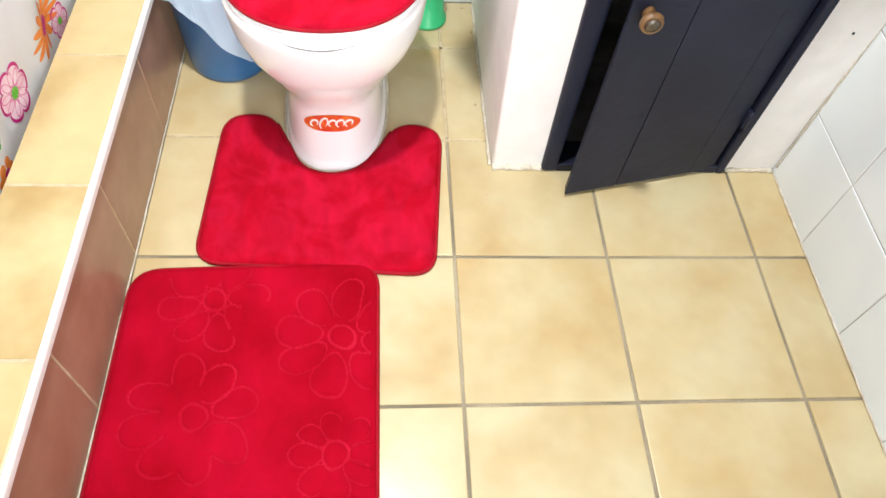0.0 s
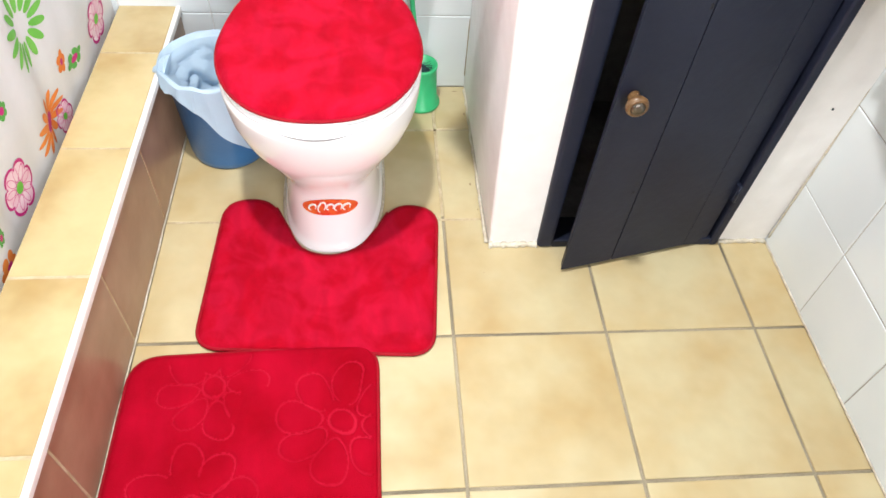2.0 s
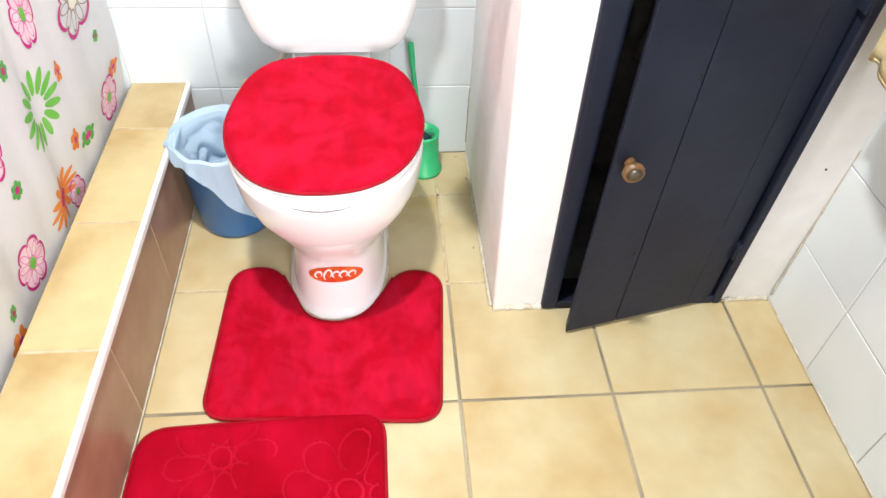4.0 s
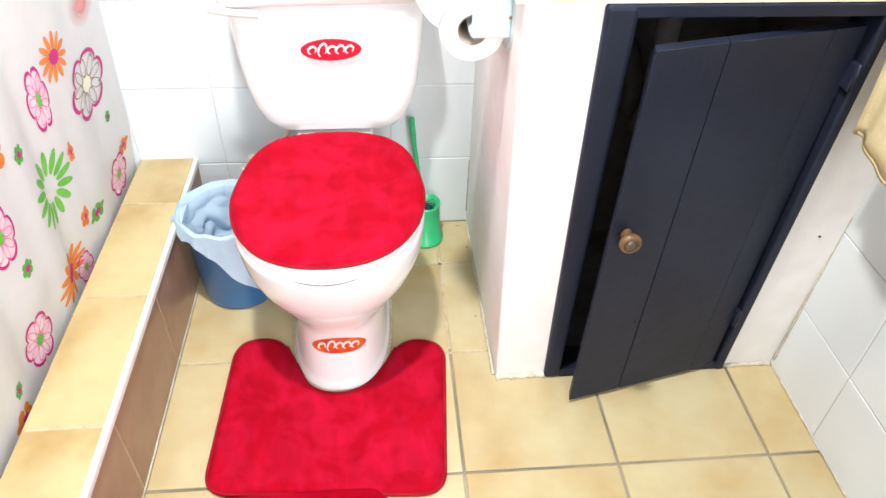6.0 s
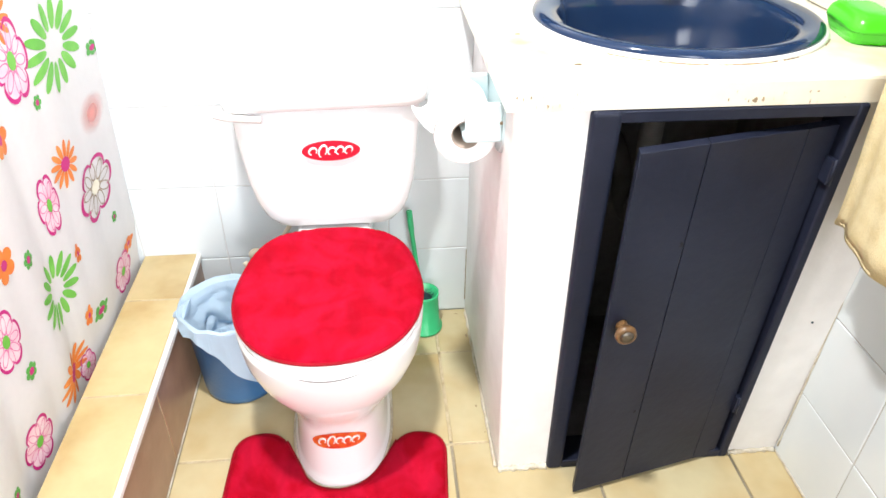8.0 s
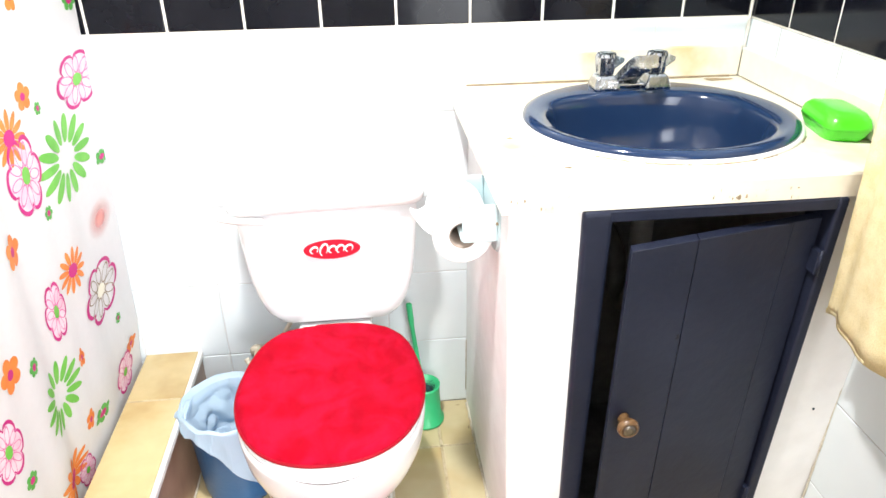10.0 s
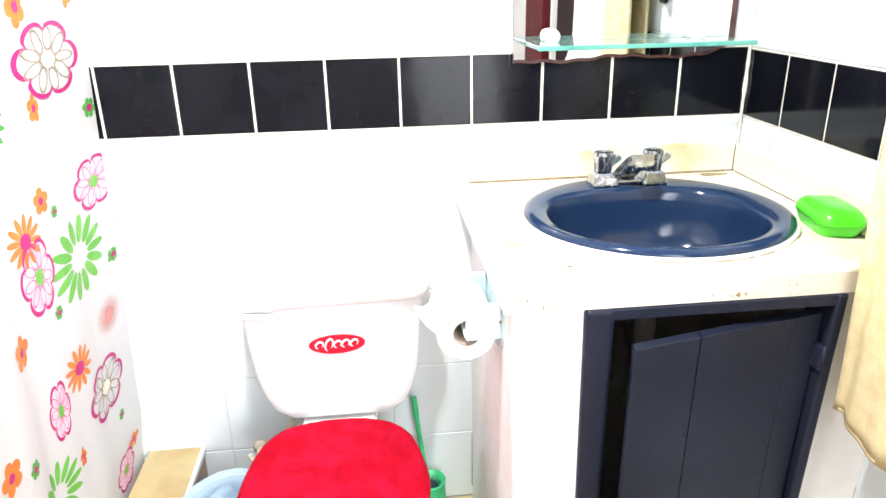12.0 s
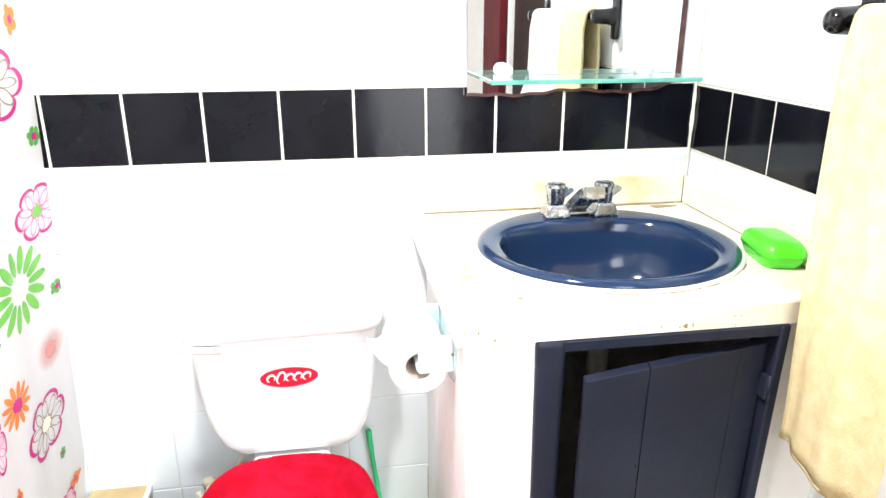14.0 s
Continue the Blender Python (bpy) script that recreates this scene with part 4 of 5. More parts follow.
part("bristles", bm, BRISTLE, brush, "dark wet bristles")
part("handle", tube(smooth_path([(GX - 0.004, GY, 0.10), (GX - 0.015, GY + 0.013, 0.18), (GX - 0.026, GY + 0.022, 0.27), (GX - 0.032, GY + 0.028, 0.335), (GX - 0.033, GY + 0.029, 0.348)], 5), [0.0055] * 6 + [0.006] * 6 + [0.0075] * 7 + [0.007, 0.004], 10), GREEN_PLASTIC, brush, smooth=True)
hold(brush)

# ---- water supply ----
supply = thing("water_valve", -0.46, 0.76, 0.2, "ivory stop valve with supply hose behind the toilet", "valve")
part("rosette", lathe(((0.020, 0.0), (0.018, 0.006), (0.008, 0.008)), -0.47, BACK - 0.0005, 0.213, 20, "y"), IVORY, supply, smooth=True)
part("body", tube([(-0.47, BACK - 0.006, 0.213), (-0.47, BACK - 0.05, 0.213)], 0.007, 12), IVORY, supply, smooth=True)
part("handwheel", tube(smooth_path([(-0.490, 0.722, 0.228), (-0.480, 0.716, 0.213), (-0.458, 0.716, 0.203)], 4), 0.0068, 10), IVORY, supply, smooth=True)
part("hose", tube(smooth_path([(-0.465, 0.735, 0.213), (-0.43, 0.74, 0.226), (-0.375, 0.748, 0.31), (-0.352, 0.75, 0.37), (-0.345, 0.748, 0.402)], 6), 0.006, 10), IVORY, supply, smooth=True)
hold(supply)
supply.location.x += 0.016

# ---- paper holder ----
holder = thing("paper_holder", 0.06, 0.33, 0.78, "pale blue plastic toilet paper holder on the vanity side", "paper holder")
def plate_ring(x, k):
    """A wall plate with a strongly rounded outline, in y and z."""
    out = []
    for i in range(40):
        a = 2 * math.pi * i / 40
        c, q = math.cos(a), math.sin(a)
        out.append((x, 0.330 + 0.086 * k * math.copysign(abs(c) ** 0.72, c), 0.782 + 0.064 * k * math.copysign(abs(q) ** 0.72, q)))
    return out


part("back_plate", loft([plate_ring(0.0605, 0.98), plate_ring(0.058, 1.0), plate_ring(0.055, 0.98), plate_ring(0.051, 0.93)]), PALE_BLUE, holder)
part("arm", box(-0.007, 0.052, 0.252, 0.261, 0.757, 0.822, 0.004, 3), PALE_BLUE, holder)
part("arm", box(-0.012, 0.052, 0.398, 0.407, 0.742, 0.815, 0.004, 3), PALE_BLUE, holder)
part("spindle", tube([(0.000, 0.261, 0.763), (0.000, 0.398, 0.763)], 0.009, 14), PALE_BLUE, holder, smooth=True)
part("screw", lathe(((0.003, 0.0), (0.002, 0.002)), 0.049, 0.2515, 0.79, 8, "y"), STAIN, holder)
hold(holder)
holder.location.x += 0.010
roll = thing("toilet_paper_roll", 0.0, 0.33, 0.763, "half used white toilet paper roll with a loose end", "toilet paper")
RX, RZ, RR = 0.000, 0.763, 0.0505
prof = ((0.0235, 0.0), (RR - 0.002, 0.0), (RR, -0.002), (RR, -0.118), (RR - 0.002, -0.12), (0.0235, -0.12), (0.0235, 0.0))
part("paper", lathe(prof, RX, 0.270, RZ, 48, "y", False, False), PAPER, roll)
part("core", lathe(((0.0233, 0.001), (0.0233, -0.119), (0.0215, -0.119), (0.0215, 0.001), (0.0233, 0.001)), RX, 0.271, RZ, 30, "y", False, False), CARDBOARD, roll, "grey cardboard core", True)
rings = []
for i in range(12):
    a = radians(70 + 9.5 * i)
    rings.append([(RX + (RR + 0.0015) * math.cos(a), y, RZ + (RR + 0.0015) * math.sin(a)) for y in (0.2705, 0.3895)])
lx, ly, lz = rings[-1][0]
for k in range(1, 6):
    w = 0.0595 * (1 - k * 0.17)
    rings.append([(lx - 0.006 * k, 0.330 - w, lz - 0.001 * k + 0.001 * k * k), (lx - 0.006 * k, 0.330 + w, lz - 0.001 * k + 0.001 * k * k)])
part("loose_sheet", loft(rings, False, False, closed=False), PAPER, roll, "loose folded paper end")
hold(roll)
roll.location.x += 0.007

# ---- towel rail and towels ----
rail = thing("towel_rail", RIGHT, 0.0, 1.30, "glossy black plastic towel rail on the wall", "towel rail")
for y in (0.264, -0.40):
    part("wall_plate", box(RIGHT - 0.014, RIGHT - 0.0005, y - 0.022, y + 0.022, 1.235, 1.355, 0.008, 3), BLACK_PLASTIC, rail)
    xs_arm = (0.012, 0.020, 0.035, 0.055, 0.068, 0.076, 0.080)
    part("arm", tube([(RIGHT - d, y, 1.298) for d in xs_arm], (0.028, 0.025, 0.022, 0.021, 0.020, 0.016, 0.008), 18), BLACK_PLASTIC, rail, smooth=True)
part("bar", tube([(RIGHT - 0.056, 0.264, 1.298), (RIGHT - 0.056, -0.40, 1.298)], 0.009, 14), BLACK_PLASTIC, rail, smooth=True)
hold(rail)


def towel(name, y0, y1, bottom_front, bottom_back, material, label, seed):
    """A towel folded over the rail: two layers with folds, thickness and a hem."""
    t = thing(name, RIGHT - 0.056, (y0 + y1) / 2, 1.3, label, "towel", "towels on the rail")
    m = 26
    rows = []
    prof = [(-0.024, bottom_front + (1.285 - bottom_front) * i / 22) for i in range(22)]
    prof += [(-0.0165 * math.cos(a) - 0.0, 1.298 + 0.016 * math.sin(a)) for a in [math.pi * i / 8 for i in range(9)]]
    prof += [(0.020, 1.285 - (1.285 - bottom_back) * i / 12) for i in range(1, 13)]
    for i, (dx, z) in enumerate(prof):
        row = []
        for k in range(m + 1):
            f = k / m
            free = min(1.0, max(0.0, (1.30 - z) / 0.5))
            y = y0 + (y1 - y0) * (0.5 + (f - 0.5) * (1.0 + 0.06 * free))
            fold = 0.011 * math.sin(f * 8 + seed + 0.9 * (1.3 - z)) + 0.004 * math.sin(f * 19 + seed * 2 - 2 * z)
            x = RIGHT - 0.056 + dx + fold * (0.25 + 0.75 * free) * (1 if dx < 0 else 0.35)
            s = min(1.0, max(0.0, (1.12 - z) / 0.24))
            s = s * s * (3 - 2 * s)
            x, y = x - (0.042 if dx < 0 else 0.012) * s, y - 0.056 * s
            z2 = z + (0.010 * math.sin(f * 5 + seed) if i in (0,) else 0)
            row.append((min(x, RIGHT - 0.009), y + 0.004 * noise.noise((z * 6, seed, f)), z2))
        rows.append(row)
    bm = loft(rows, False, False, closed=False)
    body = part("cloth", bm, material, t, smooth=True)
    sol = body.modifiers.new("thickness", "SOLIDIFY")
    sol.thickness, sol.offset = 0.008, 1.0
    hem = [Vector((p[0] - 0.003, p[1], p[2] + 0.004)) for p in rows[0]]
    part("hem", tube(hem, 0.0055, 10), material, t, smooth=True)
    return hold(t)


towel("towel", 0.210, 0.0, 0.634, 0.70, TOWEL, "butter yellow terry towel hanging over the black rail", 0.6)
towel("towel", -0.008, -0.34, 0.60, 0.75, TOWEL_WHITE, "white terry towel hanging over the black rail", 2.1)

# ---- mirror and glass shelf ----
mirror = thing("mirror", 0.42, BACK - 0.01, 1.14, "frameless wall mirror with a wavy spoiled lower edge", "mirror")
MX0, MX1, MTOP = 0.170, 0.668, 1.72
low = [(MX0 + (MX1 - MX0) * i / 60, 1.134 + 0.008 * min(1.0, i / 25) + 0.022 * max(0.0, (i - 50) / 10) ** 2 + 0.0016 * math.sin(i * 0.8) + 0.003 * math.sin(i * 0.23 + 1)) for i in range(61)]


def pane(x0, x1, y, lift, top):
    bm = bmesh.new()
    pts = [(x, z + lift) for x, z in low if x0 <= x <= x1] + [(x1, top), (x0, top)]
    f = bm.faces.new([bm.verts.new((x, y, z)) for x, z in pts])
    ex = bmesh.ops.extrude_face_region(bm, geom=[f])["geom"]
    for v in ex:
        if isinstance(v, bmesh.types.BMVert):
            v.co.y += 0.0035
    bmesh.ops.recalc_face_normals(bm, faces=bm.faces)
    return bm


part("silvered_glass", pane(0.176, MX1 - 0.012, BACK - 0.0125, 0.007, MTOP), MIRROR, mirror)
part("bevelled_edge", pane(MX0, 0.1755, BACK - 0.0120, -0.006, MTOP), ACRYLIC, mirror, "pale bevelled glass edge")
part("spoiled_rim", pane(0.1758, MX1, BACK - 0.0085, 0.0, MTOP), MIRROR_RIM, mirror, "brown spoiled silvering along the edge")
hold(mirror)
shelf = thing("glass_shelf", 0.45, BACK - 0.08, 1.19, "green edged glass shelf on white holders below the mirror", "shelf")
part("glass_plate", box(0.203, 0.650, 0.642, 0.757, 1.174, 1.182, 0.0012), GLASS, shelf).visible_shadow = False
part("glass_edge", box(0.202, 0.651, 0.6375, 0.6415, 1.1736, 1.1824, 0.001), GLASS_EDGE, shelf, "teal polished glass edge")
for x in (0.256, 0.572):
    part("holder", lathe(((0.016, 0.0), (0.0165, 0.01), (0.015, 0.024), (0.009, 0.029)), x, BACK - 0.0165, 1.192, 24, "y"), PLASTIC_WHITE, shelf, "round white shelf holder", True)
hold(shelf)

# ---- shower curtain ----
def curtain_x(y, z):
    base = -0.731 + (z - 0.233) * 0.045 - 0.008 * min(1.0, max(0.0, (0.34 - z) / 0.1))
    depth = (0.5 + 0.5 * min(1.0, max(0.0, (1.9 - z) / 1.7))) * (1 - 0.6 * min(1.0, max(0.0, (y - 0.38) / 0.15)))
    return base - depth * (0.012 * (0.5 - 0.5 * math.cos(y * 24 + 0.5 * math.sin(z * 2))) + 0.006 * (0.5 + 0.5 * math.sin(y * 51 + 2 + z)) ** 1.5)


curtain = thing("shower_curtain", -0.75, 0.0, 0.06, "white shower curtain printed with bright flowers", "shower curtain")
ys = [0.766 - 1.62 * i / 320 for i in range(321)]
zz = [0.05 + 1.85 * i / 90 for i in range(91)]
rows = [[(curtain_x(y, z), y, z) for y in ys] for z in zz]
part("sheet", loft(rows, False, False, closed=False), CURTAIN, curtain, smooth=True)
for i in range(9):
    y = 0.75 - 0.19 * i
    part("ring", tube([(-0.66 + 0.02 * math.cos(a), y, 1.905 + 0.024 * math.sin(a)) for a in [2 * math.pi * k / 16 for k in range(16)]], 0.002, 6, closed=True), PLASTIC_WHITE, curtain)
hold(curtain)
tagged(link_mesh("curtain_rod", tube([(-0.66, BACK, 1.915), (-0.66, NEAR, 1.915)], 0.012, 14), PLASTIC_WHITE, smooth=True), "white curtain rod between the walls", "curtain rod")


def on_curtain(y, z, lift):
    return (curtain_x(y, z) + lift * 0.55, min(y, 0.765), z)


def blob(bm, cy, cz, ry, rz, turn, lift, mi, n=16, inner=0.0, scallop=0, deep=0.0):
    """An oval (or a band with an inner edge) printed on the curtain, turned in its plane."""
    ring, core = [], []
    for i in range(n):
        a = 2 * math.pi * i / n
        k = 1 - deep + deep * abs(math.cos(scallop * a / 2)) ** 0.5 if scallop else 1.0
        u, v = math.cos(a), math.sin(a)
        c, s = math.cos(turn), math.sin(turn)
        for dest, q in ((ring, k), (core, k * inner)):
            p, r = ry * q * u, rz * q * v
            dest.append((cy + p * c - r * s, cz + p * s + r * c))
    a = [bm.verts.new(on_curtain(y, z, lift)) for y, z in ring]
    if inner:
        b = [bm.verts.new(on_curtain(y, z, lift)) for y, z in core]
        for i in range(n):
            bm.faces.new((a[i], a[(i + 1) % n], b[(i + 1) % n], b[i])).material_index = mi
    else:
        prev = a
        for s in (0.66, 0.33):
            b = [bm.verts.new(on_curtain(cy + (y - cy) * s, cz + (z - cz) * s, lift)) for y, z in ring]
            for i in range(n):
                bm.faces.new((prev[i], prev[(i + 1) % n], b[(i + 1) % n], b[i])).material_index = mi
            prev = b
        bm.faces.new(prev).material_index = mi


def petals(bm, cy, cz, ry, rz, count, r0, r1, width, turn, lift, mi, inner=0.0):
    for k in range(count):
        a = turn + 2 * math.pi * k / count
        rm, half = (r0 + r1) / 2, (r1 - r0) / 2
        y, z = cy + ry * rm * math.cos(a), cz + rz * rm * math.sin(a)
        tilt = math.atan2(rz * math.sin(a), ry * math.cos(a))
        length = half * math.hypot(ry * math.cos(a), rz * math.sin(a))
        side = width * math.hypot(ry * math.sin(a), rz * math.cos(a))
        blob(bm, y, z, length, side, tilt, lift, mi, 14, inner)


def print_flower(kind, y, z, ry, rz):
    bm = bmesh.new()
    turn = random.uniform(0, 1)
    if kind == "A":
        pink = ry < 0.06 or 0.9 < z < 1.0
        cols = [P_PINK, P_MAGENTA, P_ROSE if pink else P_TAUPE, P_GREEN if pink else P_CREAM]
        if pink:
            blob(bm, y, z, ry * 0.93, rz * 0.93, 0, 0.0014, 0, 72, 0, 6, 0.24)
        blob(bm, y, z, ry, rz, 0, 0.0020, 1, 72, 0.88, 6, 0.24)
        petals(bm, y, z, ry, rz, 9, 0.20, 0.84, 0.14, turn, 0.0020, 2, 0.80)
        blob(bm, y, z, ry * 0.22, rz * 0.22, 0, 0.0024, 3)
        label = "magenta outlined flower print"
    elif kind == "B":
        cols = [P_GREEN if random.random() < 0.7 else P_DEEP]
        petals(bm, y, z, ry, rz, 14, 0.34, 1.0, 0.105, turn, 0.0016, 0)
        label = "green daisy print"
    elif kind == "C":
        cols = [P_ORANGE, P_MAGENTA]
        petals(bm, y, z, ry, rz, 12, 0.25, 1.0, 0.12, turn, 0.0016, 0)
        blob(bm, y, z, ry * 0.30, rz * 0.30, 0, 0.0022, 1)
        label = "orange daisy print"
    elif kind == "D":
        cols = [P_DEEP, P_MAGENTA]
        petals(bm, y, z, ry, rz, 6, 0.3, 1.0, 0.36, turn, 0.0016, 0)
        blob(bm, y, z, ry * 0.40, rz * 0.40, 0, 0.0022, 1)
        label = "small green flower print"
    else:
        cols = [P_ORANGE, P_MAGENTA]
        petals(bm, y, z, ry, rz, 5, 0.2, 1.0, 0.40, turn, 0.0016, 0)
        blob(bm, y, z, ry * 0.30, rz * 0.28, 0, 0.0022, 1)
        label = "small orange flower print"
    ob = part("printed_flower", bm, cols, curtain, label)
    ob.matrix_parent_inverse = Matrix.Translation(curtain.location).inverted()


for row in (("A", 0.590, 1.191, 0.135, 0.068), ("A", 0.706, 0.938, 0.100, 0.054), ("A", 0.420, 0.847, 0.054, 0.071), ("A", 0.609, 0.513, 0.100, 0.064), ("A", 0.408, 0.587, 0.034, 0.061), ("A", 0.658, 0.262, 0.055, 0.050),
            ("B", 0.582, 0.820, 0.125, 0.080), ("B", 0.356, 0.436, 0.083, 0.070), ("B", 0.345, 1.115, 0.060, 0.050), ("C", 0.400, 0.918, 0.050, 0.047), ("C", 0.497, 0.624, 0.056, 0.045),
            ("O", 0.497, 1.120, 0.018, 0.025), ("O", 0.469, 0.967, 0.024, 0.024), ("O", 0.323, 0.754, 0.034, 0.029), ("O", 0.213, 0.593, 0.032, 0.031)):
    print_flower(*row)
for row in (("O", 0.714, 0.304, 0.034, 0.017), ("O", 0.437, 0.310, 0.018, 0.025), ("O", 0.455, 0.451, 0.012, 0.022), ("D", 0.738, 1.082, 0.029, 0.019), ("D", 0.747, 0.763, 0.031, 0.015), ("D", 0.505, 0.937, 0.012, 0.012),
            ("D", 0.277, 0.560, 0.017, 0.017), ("D", 0.493, 0.279, 0.036, 0.019), ("D", 0.664, 0.408, 0.015, 0.013), ("D", 0.463, 0.759, 0.014, 0.014), ("A", 0.155, 0.487, 0.040, 0.057), ("A", 0.156, 0.256, 0.044, 0.055)):
    print_flower(*row)
for row in (("D", 0.186, 0.396, 0.018, 0.017), ("C", 0.330, 0.254, 0.082, 0.047), ("A", 0.397, 0.212, 0.030, 0.036), ("D", 0.043, 0.256, 0.015, 0.016), ("O", 0.028, 0.204, 0.033, 0.020), ("O", 0.495, 1.281, 0.029, 0.034), ("O", 0.708, 1.300, 0.024, 0.029)):
    print_flower(*row)

# a faded pink blot on the curtain
blot = bpy.data.materials.new("faded_pink_blot")
blot.use_nodes = True
t = blot.node_tree
p = t.nodes["Principled BSDF"]
p.inputs["Base Color"].default_value, p.inputs["Roughness"].default_value = (0.78, 0.22, 0.18, 1), 0.6
co = t.nodes.new("ShaderNodeTexCoord")
grad = t.nodes.new("ShaderNodeTexGradient")
grad.gradient_type = "SPHERICAL"
scale = t.nodes.new("ShaderNodeMapping")
scale.inputs["Scale"].default_value = (1.0, 15.0, 24.0)
t.links.new(co.outputs["Object"], scale.inputs["Vector"])
t.links.new(scale.outputs["Vector"], grad.inputs["Vector"])
fade = t.nodes.new("ShaderNodeMath")
fade.operation = "MULTIPLY"
fade.inputs[1].default_value = 0.75
t.links.new(grad.outputs["Fac"], fade.inputs[0])
t.links.new(fade.outputs[0], p.inputs["Alpha"])
bm = bmesh.new()
mid = Vector(on_curtain(0.678, 0.650, 0.0018))
centre = bm.verts.new((0, 0, 0))
rows = [[bm.verts.new(Vector(on_curtain(0.678 + 0.066 * s * math.cos(q), 0.650 + 0.042 * s * math.sin(q), 0.0018)) - mid) for q in [2 * math.pi * i / 40 for i in range(40)]] for s in (1.0, 0.66, 0.33)]
for u, v in zip(rows, rows[1:]):
    for i in range(40):
        bm.faces.new((u[i], u[(i + 1) % 40], v[(i + 1) % 40], v[i]))
for i in range(40):
    bm.faces.new((rows[-1][i], rows[-1][(i + 1) % 40], centre))
ob = part("blot", bm, blot, curtain, "faded pink blot")
ob.location = mid
ob.matrix_parent_inverse = Matrix.Translation(curtain.location).inverted()

# ---- small marks ----
def caulk(points, radius, label, material=CAULK):
    pts = [Vector(p) + Vector((0, 0, random.uniform(-0.001, 0.001))) for p in points]
    return tagged(link_mesh("caulk_line", tube(pts, [radius * random.uniform(0.6, 1.3) for _ in pts], 7), material, smooth=True), label, "caulk", kind="structure")


caulk([(0.092 + 0.0052 * i, 0.224, 0.004) for i in range(21)], 0.0075, "rough cream caulk along the vanity foot")
caulk([(0.088 - 0.00005 * i, 0.232 + 0.018 * i, 0.003) for i in range(30)], 0.004, "rough cream caulk along the vanity foot")
caulk([(RIGHT - 0.004, BACK - 0.004, 0.885 + 0.02 * i) for i in range(72)], 0.0042, "white caulk in the wall corner", WHITE_GROUT)
caulk([(0.604 + 0.0052 * i, 0.225, 0.003) for i in range(21)], 0.006, "rough cream caulk along the vanity foot")
caulk([(RIGHT - 0.001, 0.225 - 0.02 * i, 0.002) for i in range(34)], 0.0022, "thin cream caulk along the wall foot")
caulk([(RIGHT - 0.002, 0.220 - 0.0006 * i, 0.02 + 0.02 * i) for i in range(39)], 0.0018, "thin cream caulk in the wall corner")
caulk([(CURB + 0.001, 0.77 - 0.03 * i, 0.002) for i in range(60)], 0.002, "thin cream caulk along the curb foot")
tagged(link_mesh("wall_nail", lathe(((0.0025, 0.0), (0.0018, 0.002)), 0.668, front_y(0.385) - 0.0003, 0.385, 8, "y"), BRISTLE), "small dark nail in the plaster", "nail")

# ---- tiles, one by one ----
flat = lambda z: (lambda u, v: Matrix.Translation((u, v, z)))
xs = [CURB, -0.300, 0.0, 0.302, 0.607, RIGHT + 0.002]
yj = [BACK + 0.002, 0.601, 0.302, 0.0, -0.300, -0.600, -0.900, -1.200, -1.50]
for a, b in zip(xs, xs[1:]):
    for d, c in zip(yj, yj[1:]):
        lay("tile", "floor_tile", a, b, c, d, flat(0.0), 0.003, FLOOR_TILE, floor, 0.0031, 0.12)
yj = [BACK + 0.002, 0.592, 0.290, -0.012, -0.314, -0.616, -0.918, -1.22, -1.52]
for d, c in zip(yj, yj[1:]):
    lay("top_tile", "ledge_tile", -0.730, -0.5985, c, d, flat(0.224), 0.007, LEDGE_TILE, curb, 0.0026, 0.1).matrix_parent_inverse = Matrix.Translation(curb.location).inverted()
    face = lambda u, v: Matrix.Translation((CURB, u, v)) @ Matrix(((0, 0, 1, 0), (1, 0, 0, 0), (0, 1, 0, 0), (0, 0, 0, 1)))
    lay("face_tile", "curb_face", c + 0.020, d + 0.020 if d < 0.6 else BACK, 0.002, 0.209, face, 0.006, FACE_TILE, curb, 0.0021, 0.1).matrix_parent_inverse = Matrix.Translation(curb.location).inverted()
back = lambda u, v: Matrix.Translation((u, BACK, v)) @ Matrix(((1, 0, 0, 0), (0, 0, -1, 0), (0, 1, 0, 0), (0, 0, 0, 1)))
xs = [-0.935, -0.73, -0.525, -0.32, -0.115, 0.090, 0.295, 0.50, RIGHT + 0.001]
zr = [0.0, 0.207, 0.412, 0.617, 0.822, 1.007]
zr2 = [1.1595, 1.372, 1.582, 1.787, 1.992, 2.197, TOP]
for a, b in zip(xs, xs[1:]):
    for c, d in list(zip(zr, zr[1:])) + list(zip(zr2, zr2[1:])):
        if a > 0.05 and d < 0.9:
            continue
        lay("wall_tile", "back_tile", a, b, c, d, back, 0.0055, WALL_TILE, wall_back, 0.0012, 0.1)
slab("trim_band", -0.85, RIGHT, BACK + 0.0012, BACK + 0.0062, 1.005, 1.1612, WHITE_GROUT, "white grout bed of the black tile band", "grout")
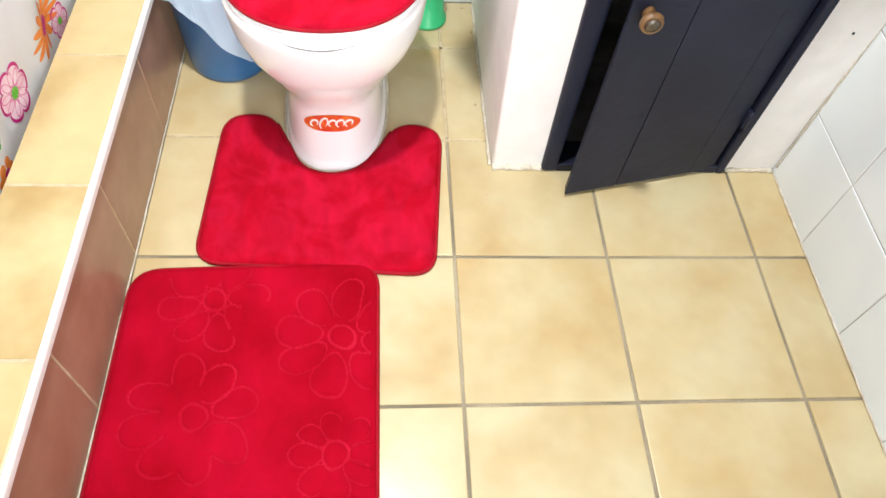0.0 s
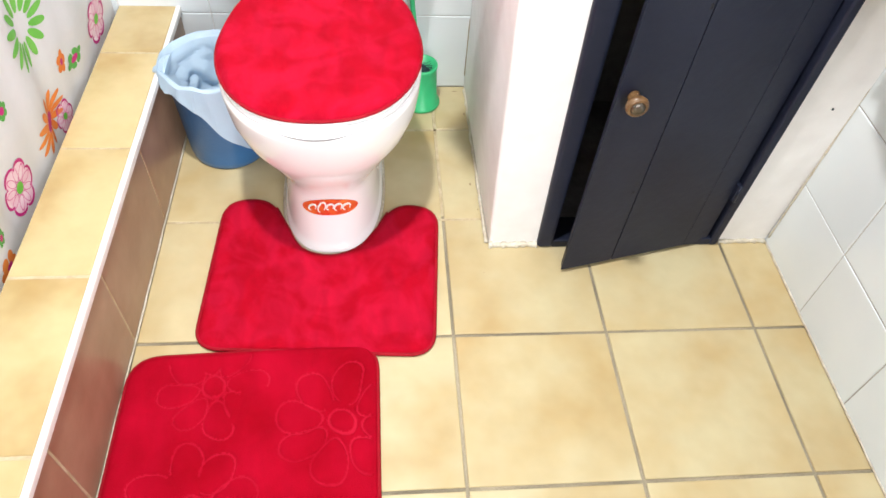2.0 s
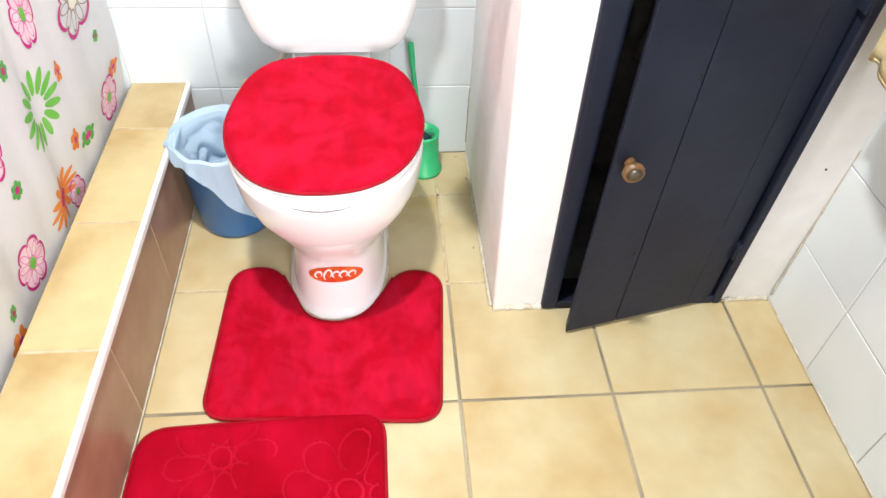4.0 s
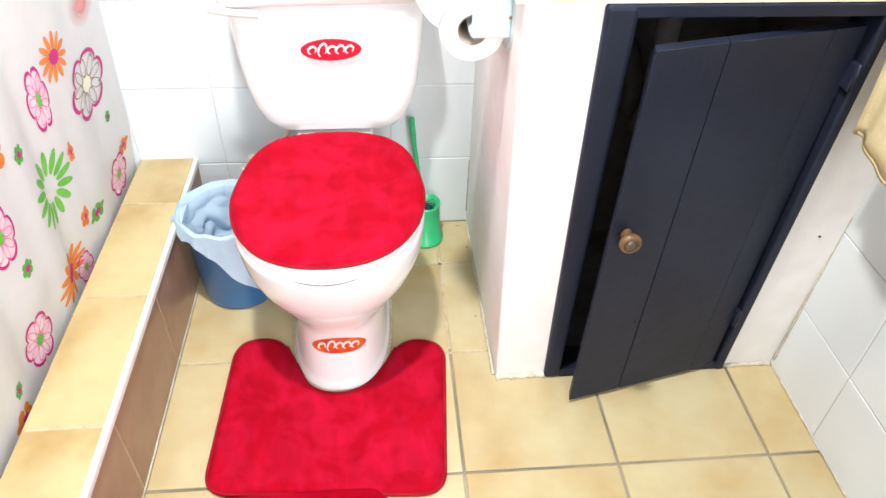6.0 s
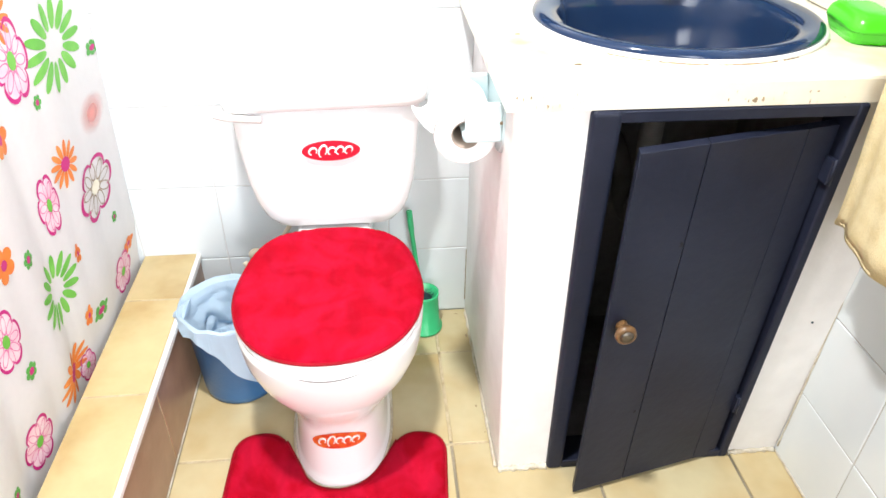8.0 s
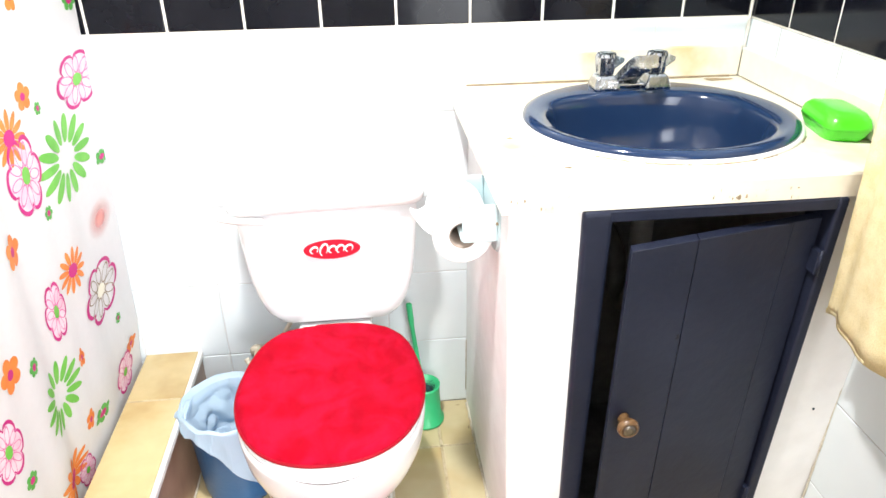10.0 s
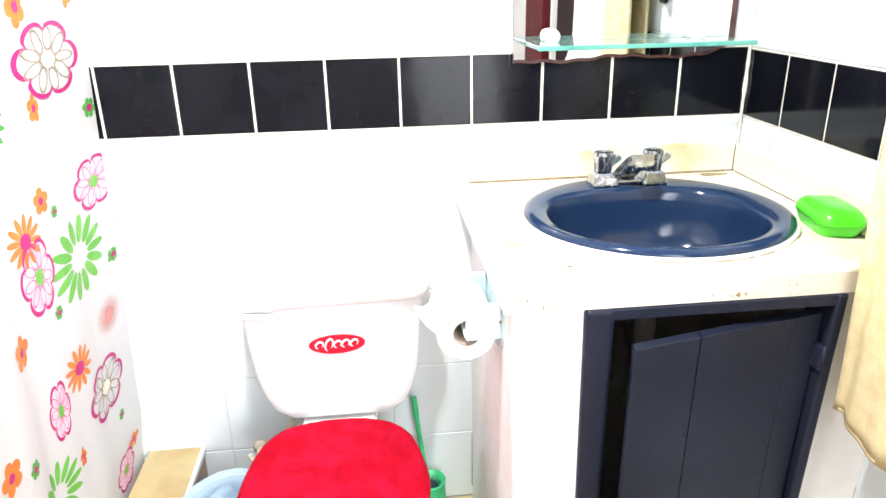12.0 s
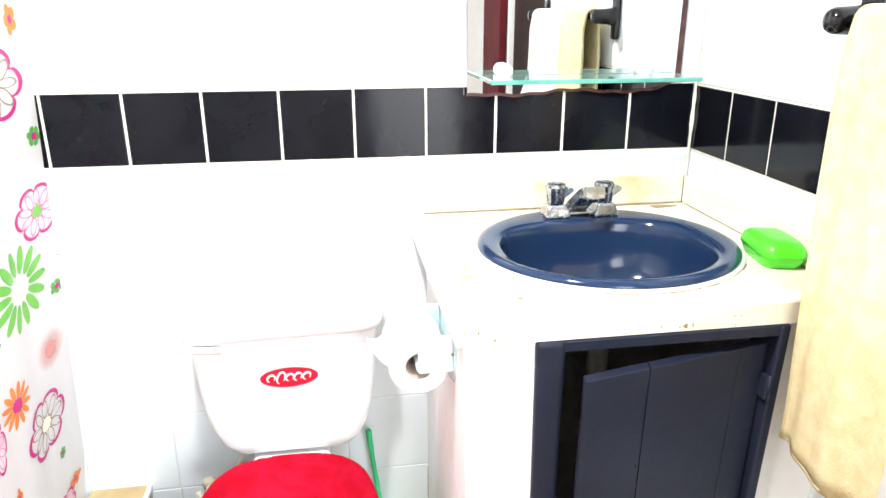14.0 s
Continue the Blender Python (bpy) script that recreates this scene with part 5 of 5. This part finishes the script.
slab("trim_band", RIGHT + 0.0012, RIGHT + 0.0062, -0.456, BACK, 1.004, 1.156, WHITE_GROUT, "white grout bed of the black tile band", "grout")
for k in range(10):
    a = -0.842 + 0.1553 * k
    lay("black_tile", "black_tile", a, min(a + 0.1553, RIGHT), 1.007, 1.1595, back, 0.0055, BLACK_TILE, wall_back, 0.0026, 0.12)
side = lambda u, v: Matrix.Translation((RIGHT, u, v)) @ Matrix(((0, 0, -1, 0), (-1, 0, 0, 0), (0, 1, 0, 0), (0, 0, 0, 1)))
ysr = [BACK, 0.650, 0.445, 0.240, 0.034, -0.174, -0.380, -0.457]
zr = [0.0, 0.187, 0.392, 0.597, 0.802, 1.004]
zr2 = [1.156, 1.368, 1.578, 1.783, 1.988, 2.193, TOP]
for d, c in zip(ysr, ysr[1:]):
    for e0, e1 in list(zip(zr, zr[1:])) + list(zip(zr2, zr2[1:])):
        if c > 0.2 and e1 < 0.9:
            continue
        lay("wall_tile", "side_tile", c, d, e0, e1, side, 0.0055, WALL_TILE, wall_right, 0.0013, 0.1)
yb = [BACK, 0.625, 0.474, 0.323, 0.172, 0.021, -0.130, -0.281, -0.432]
for d, c in zip(yb, yb[1:]):
    lay("black_tile", "black_side", c, d, 1.006, 1.154, side, 0.0055, BLACK_TILE, wall_right, 0.0022, 0.12)

# paler grout in the joints beside the toilet
for x0, x1, y0, y1 in ((-0.0031, 0.0031, 0.312, BACK), (-0.590, 0.084, 0.5979, 0.6041), (-0.590, 0.084, 0.2989, 0.3051)):
    part("grout_line", box(x0, x1, y0, y1, -0.0045, -0.0009), LIGHT_GROUT, floor)
# dirt on the floor and a dark crack in the corner behind the vanity
for x, y, rx, ry in ((0.070, 0.410, 0.002, 0.004), (0.080, 0.330, 0.0015, 0.002), (0.078, 0.660, 0.002, 0.006), (0.060, 0.752, 0.006, 0.002), (0.075, 0.152, 0.0012, 0.0012)):
    part("speck", blotch(x, y, 0.0009, rx, ry, "z"), STAIN, floor, "brown speck of dirt")
caulk([(0.0865, BACK - 0.0015, 0.035 + 0.011 * i) for i in range(16)], 0.0016, "dark cracked caulk in the wall corner", STAIN)
